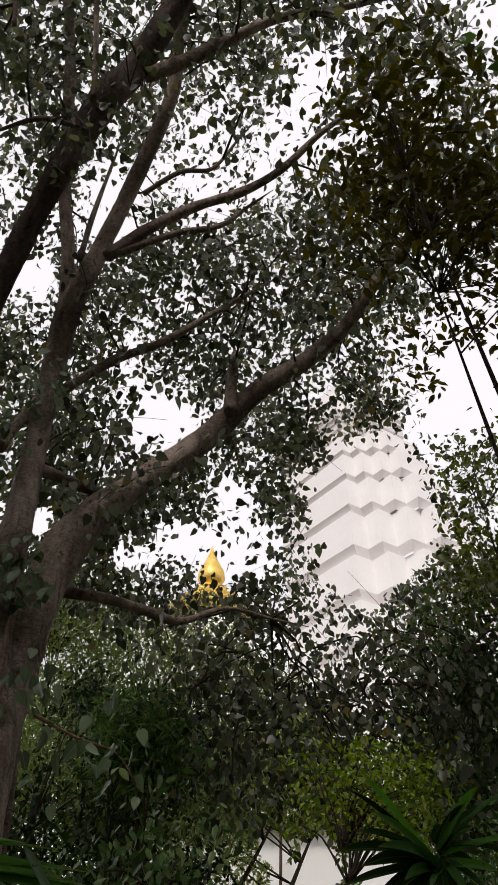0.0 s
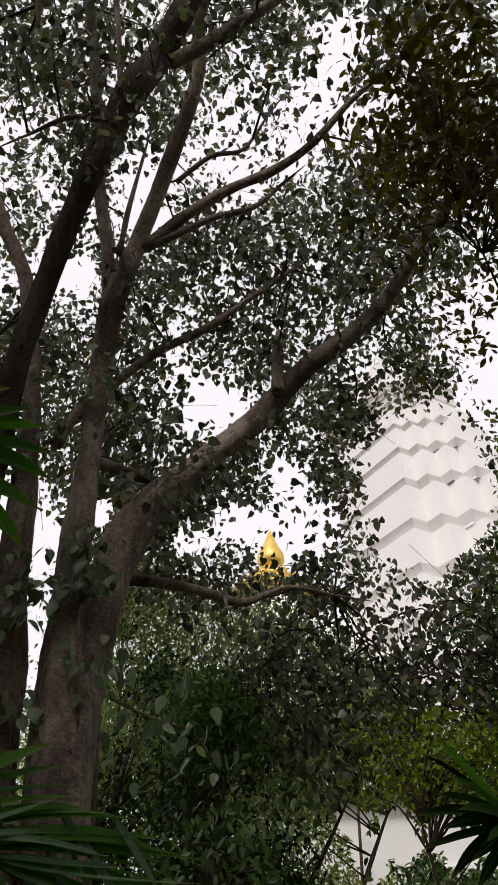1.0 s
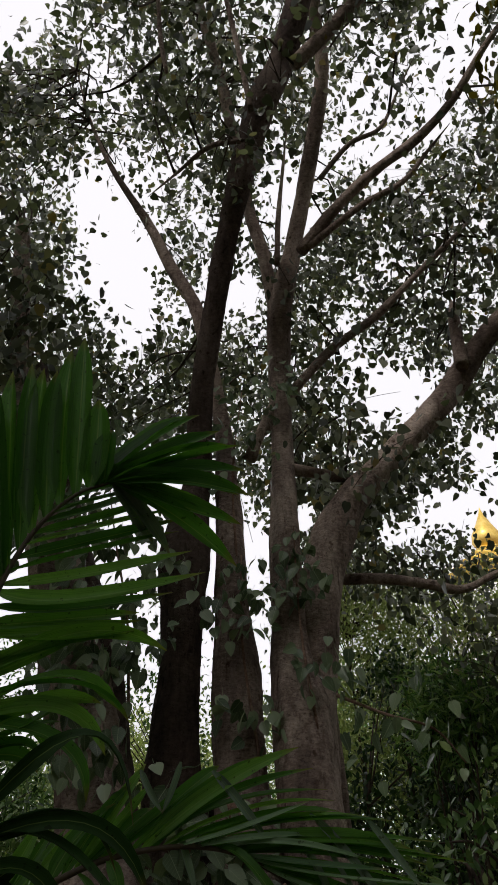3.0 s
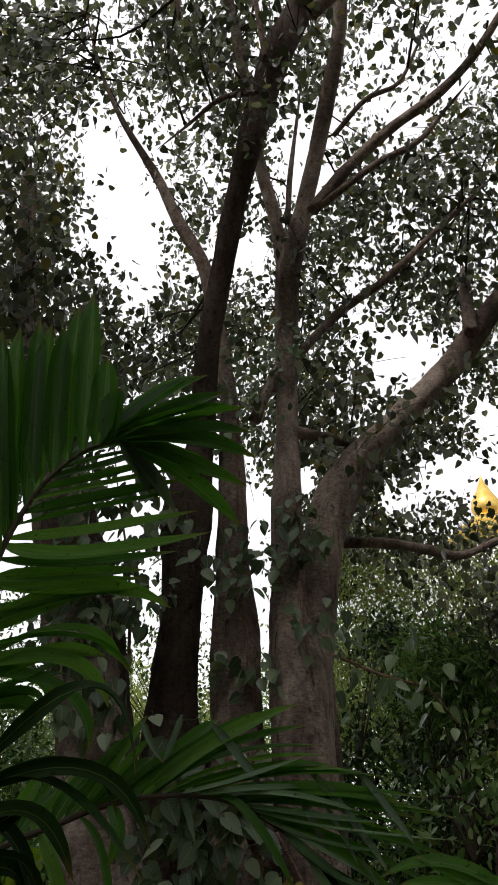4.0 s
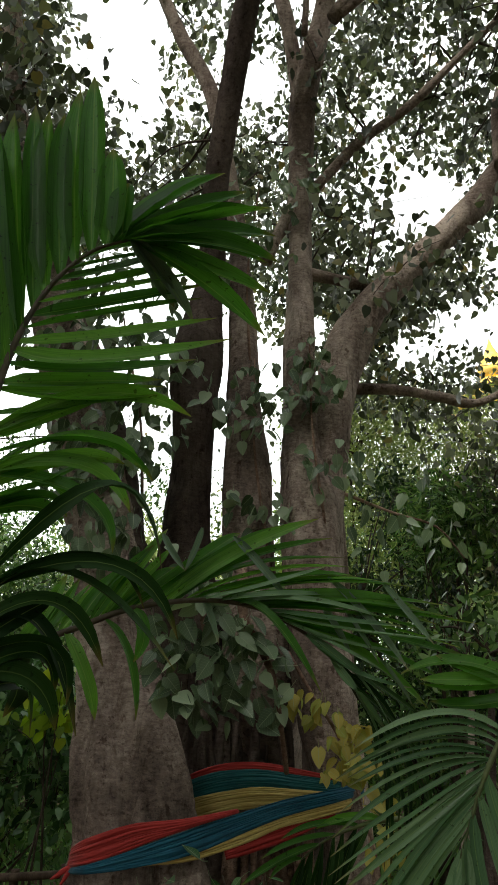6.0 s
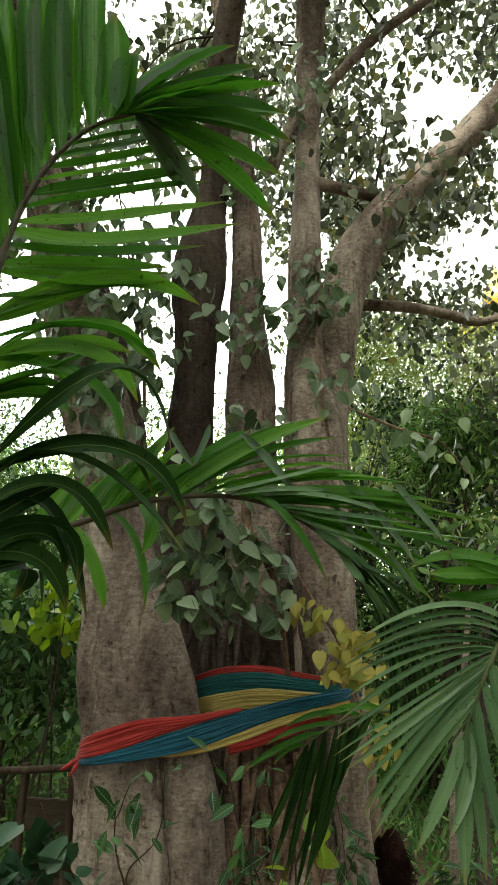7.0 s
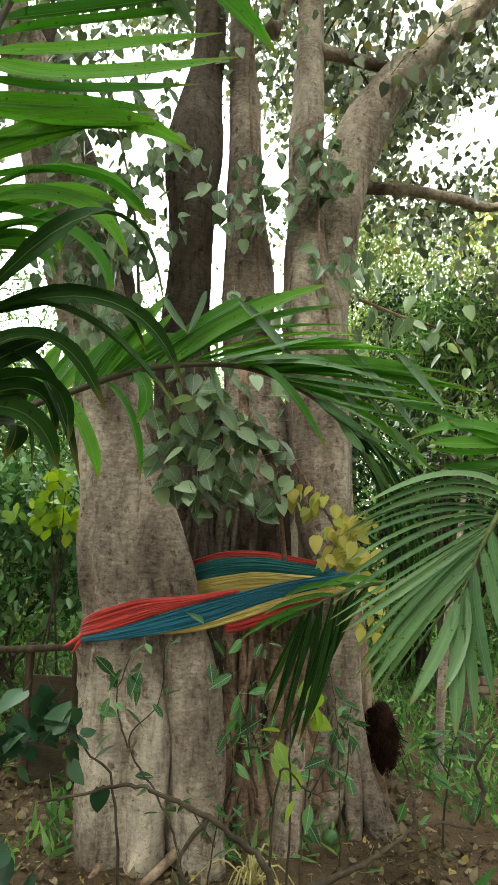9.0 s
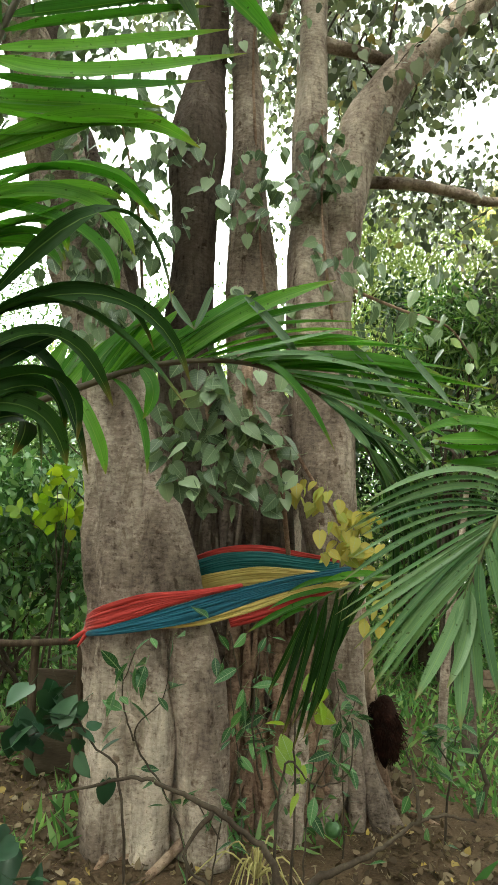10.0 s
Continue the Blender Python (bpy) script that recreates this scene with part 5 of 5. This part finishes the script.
def climber(label, spots, mesh, size, stems, seed, hang=0.75, thick=0.01):
    """Leaves scattered about spots (x, y, z, spread, count) on thin stems."""
    r = np.random.default_rng(seed)
    ob = thing("climbing_vine", label, "vine", "vines on the fig")
    for pts in stems:
        v, f = tube([(*p, w) for p, w in zip(pts, np.linspace(thick, thick * 0.4, len(pts)))], 6, 7, 0.1)
        mesh_object("stem", v, f, ROOT, ob)
    for x, y, z, spread, count in spots:
        tip = r.normal(size=(count, 3)) * (0.6, 0.4, 0.4) - (0, 0.12, 0.3 + hang)
        tip /= np.linalg.norm(tip, axis=1)[:, None]
        face = r.normal(size=(count, 3)) * (0.6, 0.4, 0.5) + (0.05, -0.65, 0.8)
        face -= tip * (face * tip).sum(1)[:, None]
        face /= np.linalg.norm(face, axis=1)[:, None]
        turns = np.stack([np.cross(tip, face), tip, face], 2)
        for k in range(count):
            turn = turns[k]
            o = new("leaf", mesh)
            o.parent = ob
            off, turned = spread * 1.7 * math.sqrt(r.random()), r.uniform(0, 6.28)
            at = Vector((x + off * math.cos(turned), y - abs(r.normal()) * 0.05, z + off * math.sin(turned) * 0.9))
            s = size * r.uniform(0.7, 1.2)
            o.matrix_basis = Matrix.Translation(at) @ Matrix([[*row] for row in turn]).to_4x4() @ Matrix.Diagonal((s, s, s, 1))
    return ob


climber("vine with grey-green heart-shaped leaves over the hollow", [(-0.24, 3.1, 1.62, 0.1, 34), (-0.2, 3.1, 1.8, 0.13, 30), (-0.04, 3.1, 1.9, 0.14, 22), (-0.26, 3.1, 1.98, 0.14, 16), (-0.1, 3.08, 1.55, 0.09, 26), (0.08, 3.12, 1.58, 0.1, 18), (0.0, 3.09, 1.7, 0.12, 18)], HEART_LEAF, 0.075,
        [[(-0.03, 3.25, 2.1), (-0.01, 3.12, 1.86), (0.05, 3.08, 1.76), (0.12, 3.08, 1.63), (0.15, 3.1, 1.5), (0.2, 3.3, 1.25)], [(-0.2, 3.2, 2.0), (-0.17, 3.1, 1.8), (-0.1, 3.1, 1.65)]], 3, 0.3, thick=0.024)
climber("heart-leaved vine on the middle stems", [(-0.02, 3.7, 3.1, 0.13, 34), (0.02, 3.72, 3.3, 0.1, 16), (0.33, 3.72, 3.3, 0.1, 44), (0.31, 3.78, 3.55, 0.07, 20), (0.05, 3.7, 2.5, 0.12, 24), (0.42, 3.62, 2.75, 0.12, 30)], HEART_LEAF, 0.068,
        [[(0.1, 3.72, 2.3), (0.0, 3.72, 2.9), (-0.02, 3.76, 3.5)], [(0.4, 3.62, 2.4), (0.33, 3.68, 3.0), (0.31, 3.75, 3.7)]], 4)
climber("heart-leaved vine hanging between the rear stems", [(-0.75, 3.6, 3.35, 0.19, 70), (-0.85, 3.65, 3.75, 0.22, 70), (-0.62, 3.6, 3.0, 0.16, 50), (-0.42, 3.65, 3.25, 0.1, 18), (-0.75, 3.6, 2.7, 0.14, 44), (-1.15, 3.7, 3.6, 0.22, 60), (-0.8, 3.62, 4.2, 0.2, 50), (-0.72, 3.4, 2.25, 0.12, 40), (-0.88, 3.48, 2.6, 0.15, 50), (-1.0, 3.6, 3.0, 0.16, 50), (-1.3, 3.8, 4.2, 0.25, 44), (-1.45, 3.9, 4.9, 0.25, 40), (-0.1, 4.0, 4.4, 0.2, 30), (-0.05, 4.05, 5.0, 0.22, 30), (0.22, 3.95, 5.1, 0.13, 26)], HEART_LEAF, 0.072,
        [[(-0.6, 3.7, 2.5), (-0.65, 3.6, 3.0), (-0.78, 3.6, 3.5), (-0.9, 3.65, 4.0)], [(-0.05, 3.9, 3.5), (-0.1, 4.0, 4.3), (-0.05, 4.05, 5.1)]], 5)
climber("vine with large leaves beside the trunk", [(0.85, 3.6, 2.5, 0.16, 14), (0.7, 3.55, 2.35, 0.12, 8), (1.05, 3.7, 2.35, 0.12, 8)], HEART_LEAF, 0.07, [[(0.5, 3.6, 2.6), (0.75, 3.58, 2.5), (1.0, 3.65, 2.45), (1.15, 3.7, 2.3)]], 6, 0.6)
climber("sprig of yellow heart-shaped leaves above the sash", [(0.28, 3.28, 1.53, 0.05, 14), (0.38, 3.28, 1.42, 0.06, 16), (0.5, 3.28, 1.36, 0.07, 30), (0.44, 3.3, 1.28, 0.06, 14), (0.6, 3.3, 1.0, 0.05, 12), (0.58, 3.3, 1.14, 0.05, 8)], GOLD_LEAF, 0.055, [[(0.2, 3.4, 1.75), (0.32, 3.32, 1.55), (0.42, 3.3, 1.4), (0.5, 3.35, 1.2), (0.58, 3.35, 0.95)]], 7, 0.4)

# ---- saplings and twigs before the tree ----
def sapling(label, stems, leaf_count, size, mesh, seed, radius=0.006, foot=None):
    r = np.random.default_rng(seed)
    ob = thing("sapling", label, "sapling", "saplings at the foot of the fig")
    if foot:
        stems = [[foot, *stems[0]], *stems[1:]]
    for k, pts in enumerate(stems):
        line = spline([(*p, radius * (1 - 0.7 * i / (len(pts) - 1)) * (0.7 if k else 1)) for i, p in enumerate(pts)], 8)
        wob = np.array([[0.007 * noise.noise(Vector((i * 0.55, seed, c))) + 0.004 * noise.noise(Vector((i * 1.7, c, seed))) for c in range(3)] + [0] for i in range(len(line))])
        v, f = tube(line + wob, 1, 7, 0.15)
        mesh_object("stem", v, f, TWIG, ob)
        for _ in range(leaf_count):
            p = line[r.integers(len(line) // 3, len(line))][:3] + r.normal(size=3) * 0.03
            o = new("leaf", mesh)
            o.parent = ob
            turn = leaf_turns(r, 1, 0.2, 0.8)[0]
            s = size * r.uniform(0.6, 1.2)
            o.matrix_basis = Matrix.Translation(p) @ Matrix([[*row] for row in turn]).to_4x4() @ Matrix.Diagonal((s, s, s, 1))
    return ob


sapling("arching bare brown branch with few leaves", [[(0.14, 2.3, 0.38), (0.04, 2.3, 0.49), (-0.06, 2.3, 0.55), (-0.16, 2.3, 0.59), (-0.27, 2.3, 0.62), (-0.4, 2.3, 0.59), (-0.53, 2.3, 0.56)], [(-0.05, 2.3, 0.54), (-0.12, 2.28, 0.42), (0.02, 2.28, 0.3)]], 3, 0.05, GLOSS_LEAF, 1, 0.012, (0.2, 2.3, 0.0))
sapling("forked bare brown branch with few leaves", [[(0.22, 2.3, 0.33), (0.31, 2.3, 0.4), (0.41, 2.3, 0.45), (0.52, 2.3, 0.53), (0.6, 2.3, 0.56), (0.7, 2.3, 0.55)], [(0.54, 2.3, 0.53), (0.53, 2.3, 0.62), (0.5, 2.3, 0.73)], [(0.7, 2.3, 0.56), (0.73, 2.3, 0.65), (0.71, 2.3, 0.72), (0.76, 2.3, 0.81)]], 4, 0.05, GLOSS_LEAF, 2, 0.013, (0.1, 2.3, 0.0))
sapling("thin sapling with sparse oval leaves", [[(-0.14, 2.6, 0.3), (-0.22, 2.6, 0.48), (-0.33, 2.6, 0.65), (-0.24, 2.6, 0.78), (-0.23, 2.6, 0.97)], [(-0.33, 2.6, 0.63), (-0.38, 2.6, 0.78), (-0.34, 2.58, 0.93)]], 12, 0.075, GLOSS_LEAF, 3, 0.005, (-0.12, 2.62, 0.0))
sapling("leafy green sapling before the roots", [[(0.15, 2.6, 0.41), (0.11, 2.6, 0.62), (0.02, 2.6, 0.8), (-0.03, 2.6, 1.0)], [(0.1, 2.6, 0.5), (0.06, 2.58, 0.7), (0.07, 2.58, 0.95)]], 14, 0.07, GLOSS_LEAF, 4, 0.006, (0.14, 2.62, 0.0))
sapling("thin crooked twig with few leaves", [[(0.15, 2.4, 0.62), (0.25, 2.4, 0.59), (0.35, 2.4, 0.63), (0.36, 2.4, 0.79)]], 4, 0.06, GLOSS_LEAF, 5, 0.004, (0.14, 2.42, 0.0))
sapling("sapling with broad dark leaves by the fence", [[(-0.35, 2.5, 0.53), (-0.44, 2.5, 0.64), (-0.55, 2.5, 0.79), (-0.6, 2.5, 0.88)], [(-0.5, 2.5, 0.7), (-0.58, 2.45, 0.7), (-0.66, 2.4, 0.66)]], 16, 0.075, DARK_LEAF, 6, 0.005, (-0.3, 2.52, 0.0))
sapling("low sapling with broad dark leaves", [[(-0.6, 2.1, 0.2), (-0.62, 2.1, 0.4), (-0.55, 2.1, 0.55)], [(-0.62, 2.1, 0.3), (-0.5, 2.1, 0.42)]], 12, 0.075, DARK_LEAF, 7, 0.005, (-0.6, 2.1, 0.0))
sapling("leafy sprig between the roots", [[(0.28, 2.9, 0.2), (0.3, 2.9, 0.5), (0.36, 2.9, 0.75)], [(0.3, 2.9, 0.4), (0.42, 2.9, 0.62)]], 14, 0.065, GLOSS_LEAF, 8, 0.005, (0.28, 2.9, 0.0))
sapling("sapling with dark oval leaves in the grass", [[(0.95, 3.4, 0.2), (0.98, 3.4, 0.45), (1.05, 3.4, 0.62)], [(0.97, 3.4, 0.35), (0.86, 3.4, 0.5)]], 14, 0.085, GLOSS_LEAF, 9, 0.006, (0.94, 3.4, 0.0))

sapling("bare pale twigs behind the fence", [[(-0.75, 4.5, 0.9), (-0.82, 4.5, 1.3), (-0.9, 4.5, 1.52), (-0.99, 4.5, 1.7), (-1.14, 4.5, 1.83)], [(-0.97, 4.5, 1.66), (-0.93, 4.48, 1.76), (-0.95, 4.46, 1.9)], [(-0.86, 4.5, 1.42), (-1.0, 4.5, 1.48), (-1.2, 4.5, 1.66), (-1.3, 4.5, 1.78)]], 1, 0.06, GLOSS_LEAF, 10, 0.012, (-0.74, 4.5, 0.0))


SPRIG_LIME = leaf_mesh("leaf", True, leaf("lime_sprig_leaf", [(0.0, (0.17, 0.27, 0.03)), (1.0, (0.36, 0.44, 0.07))], 0.45, 0.4, single=True, ribbed=True))
sapling("thin sapling with large lime heart-shaped leaves", [[(0.2, 2.5, 0.5), (0.19, 2.5, 0.8), (0.21, 2.5, 1.12)], [(0.19, 2.5, 0.75), (0.3, 2.5, 0.9)]], 5, 0.075, SPRIG_LIME, 11, 0.005, (0.2, 2.52, 0.0))
sapling("leafy sprig of oval leaves among the reddish roots", [[(0.05, 2.9, 0.2), (0.02, 2.9, 0.5), (-0.04, 2.9, 0.85)], [(0.02, 2.9, 0.45), (0.12, 2.88, 0.7), (0.1, 2.88, 0.95)]], 11, 0.055, GLOSS_LEAF, 12, 0.005, (0.05, 2.9, 0.0))
sapling("low leafy sprig before the buttress", [[(-0.05, 2.7, 0.15), (-0.02, 2.7, 0.4), (0.06, 2.7, 0.6)], [(-0.03, 2.7, 0.3), (-0.12, 2.7, 0.42)]], 9, 0.05, GLOSS_LEAF, 13, 0.004, (-0.05, 2.7, 0.0))
sapling("leafy sprig beside the forked stem", [[(0.46, 3.2, 0.3), (0.44, 3.2, 0.6), (0.4, 3.2, 0.82)], [(0.44, 3.2, 0.5), (0.5, 3.2, 0.66)]], 14, 0.06, GLOSS_LEAF, 14, 0.004, (0.47, 3.2, 0.0))


def slender_tree(label, pts, seed, count):
    """A thin bare trunk with a loose tuft of leaves at its top."""
    r = np.random.default_rng(seed)
    ob = thing("slender_tree", label, "tree")
    v, f = tube(pts, 8, 12, 0.1, 0, 4, seed)
    mesh_object("trunk", v, f, BARK if "pale" in label else BROWN_BARK, ob)
    top = np.array(pts[-1][:3])
    for k in range(4):
        end = top + r.normal(size=3) * (0.3, 0.3, 0.15) + (0, 0, 0.25)
        v, f = tube([(*top, 0.014), (*((top + end) / 2 + (0, 0, 0.08)), 0.01), (*end, 0.004)], 4, 6, 0.1)
        mesh_object("branch", v, f, TWIG, ob)
    pos = top + (0, 0, 0.25) + r.normal(size=(count, 3)) * (0.3, 0.3, 0.2)
    leaves("crown", pos, r.uniform(0.05, 0.09, count), leaf_turns(r, count, 0.4, 0.5), OVAL, SHADE, ob)


slender_tree("slender pale trunk with a small leafy top", [(1.2, 4.35, -0.08, 0.034), (1.21, 4.36, 0.4, 0.028), (1.25, 4.38, 0.9, 0.024), (1.32, 4.4, 1.35, 0.02), (1.36, 4.42, 1.7, 0.016)], 71, 160)
slender_tree("thin brown trunk among the shrubs", [(1.47, 4.67, -0.08, 0.05), (1.47, 4.68, 0.5, 0.042), (1.5, 4.7, 1.0, 0.034), (1.55, 4.7, 1.5, 0.024), (1.6, 4.7, 1.9, 0.012)], 72, 340)

# ---- small things on the ground ----
clump = thing("fibre_clump", "shaggy dark brown clump of dead root fibre", "root clump")
rf = np.random.default_rng(5)
strands = []
for _ in range(2600):
    a, e = rf.uniform(0, 6.28), rf.uniform(-1.4, 1.4)
    d = np.array([math.cos(a) * math.cos(e), math.sin(a) * math.cos(e), math.sin(e)])
    lump = 1 + 0.7 * noise.noise(Vector(d) * 1.9 + Vector((4, 1, 0)))
    b = np.array([0.75, 3.8, 0.42]) + d * (0.058 * lump, 0.06 * lump, 0.1 * lump) + np.array([0.22, 0, 0]) * -d[2] * 0.12
    lie = rf.normal(size=3) * (0.012, 0.012, 0.014) - (0, 0, 0.03)
    mid = b + d * 0.008 + lie * 0.6
    strands.append(tube([(*b, 0.0016), (*mid, 0.0013), (*(mid + lie * 0.7 + rf.normal(size=3) * 0.012), 0.0008)], 2, 4, 0))
v, f = lathe([(0.005, 0.13), (0.035, 0.115), (0.06, 0.06), (0.062, 0.0), (0.055, -0.07), (0.04, -0.14), (0.02, -0.2), (0.004, -0.24)], (0.75, 3.8, 0.43), 18)
mesh_object("core", v, f, FIBRE, clump)
v, f = joined(strands)
tagged(mesh_object("fibre", v, f, FIBRE, clump), kind="stuff")
fruit = thing("fallen_fruit", "round dark green fallen fruit on the soil", "fruit")
v, f = lathe([(0.004, 0.065), (0.016, 0.064), (0.03, 0.052), (0.036, 0.034), (0.031, 0.015), (0.015, 0.002), (0.003, 0.0)], (0.44, 3.32, 0.07), 18)
mesh_object("rind", v, f, FRUIT, fruit)
v, f = tube([(0.44, 3.32, 0.133, 0.004), (0.443, 3.318, 0.146, 0.003)], 2, 7, 0)
mesh_object("stalk", v, f, TWIG, fruit)
edging = thing("brick_edging", "low weathered brick edging across the clearing", "edging")
eb = np.random.default_rng(9)
cube = block(bmesh.new(), 0, 0, 0, 0.21, 0.1, 0.065, 0.006)
brick_mesh = bpy.data.meshes.new("brick")
cube.to_mesh(brick_mesh)
cube.free()
brick_mesh.materials.append(BRICK)
for row in range(3):
    for k in range(12):
        o = new("brick", brick_mesh)
        o.parent = edging
        o.matrix_basis = pose(2.1 + k * 0.225 + 0.11 * (row % 2), 6.6 + eb.normal() * 0.006, 0.04 + row * 0.072, 0, 0, eb.normal() * 1.2)

# ---- ground cover ----
gr = np.random.default_rng(21)
n = 36000
xy = np.column_stack([gr.normal(0, 1.9, n), 6.5 - 9.5 * gr.random(n) ** 1.05])
keep = [noise.noise(Vector((x * 0.9, y * 0.9, 4))) > -0.35 and math.hypot(x - 0.1, y - 3.5) > 0.5 and (x < 1.0 or y < 3.5) for x, y in xy]
xy = xy[keep]
pos = np.array([(x, y, ground_height(x, y) + 0.006 + 0.012 * gr.random()) for x, y in xy])
leaves("leaf_litter", pos, gr.uniform(0.007, 0.038, len(pos)) * gr.uniform(0.7, 1.3, len(pos)), leaf_turns(gr, len(pos), 0.0, 0.9), HEART, LITTER, None, "scattered dry brown leaves on the soil")["category"] = "leaf litter"
n = 34000
xy = np.column_stack([gr.normal(0, 1.6, n), 5.2 - 7.6 * gr.random(n) ** 1.05])
pos = np.array([(x, y, ground_height(x, y) + 0.004 + 0.008 * gr.random()) for x, y in xy])
leaves("twig_litter", pos, gr.uniform(0.012, 0.06, len(pos)) * gr.uniform(0.4, 1.0, len(pos)), leaf_turns(gr, len(pos), 0.0, 0.9), NARROW, LITTER, None, "fine twigs and crumbs of dry leaf")["category"] = "litter"
n = 60000
xy = np.column_stack([gr.uniform(-6, 7, n), gr.uniform(2.0, 12, n)])
keep = [noise.noise(Vector((x * 0.7 + 3, y * 0.7, 9))) + 0.09 * (y - 4.2) + 0.28 * max(0, abs(x) - 0.9) + (0.3 if x > 0.95 else 0) > 0.0 and y > 3.1 + 0.6 * noise.noise(Vector((x * 1.3, 0, 5))) for x, y in xy]
xy = xy[keep]
pos = np.array([(x, y, ground_height(x, y) - 0.005) for x, y in xy])
leaves("grass", pos, gr.uniform(0.05, 0.17, len(pos)), leaf_turns(gr, len(pos), -0.45, 0.0), NARROW, GRASS, None, "patchy green grass and low weeds")["category"] = "grass"
xy = xy[:: 5]
pos = np.array([(x, y, ground_height(x, y) + 0.03 + 0.12 * gr.random()) for x, y in xy])
leaves("weeds", pos, gr.uniform(0.03, 0.075, len(pos)), leaf_turns(gr, len(pos), 0.0, 0.7), OVAL, FRESH, None, "low broad-leaved green weeds")["category"] = "weeds"
tuft = thing("straw_tuft", "tuft of pale dry straw among the roots", "straw")
pieces = []
for _ in range(22):
    d = gr.normal(size=3) * (0.04, 0.04, 0.02)
    b = np.array([0.1, 2.75, 0.16])
    pieces.append(tube([(*b, 0.003), (*(b + d + (0, 0, 0.07)), 0.003), (*(b + d * 2.2 + (0, 0, -0.06)), 0.001)], 4, 5, 0))
v, f = joined(pieces)
tagged(mesh_object("straw", v, f, STRAW, tuft), kind="stuff")
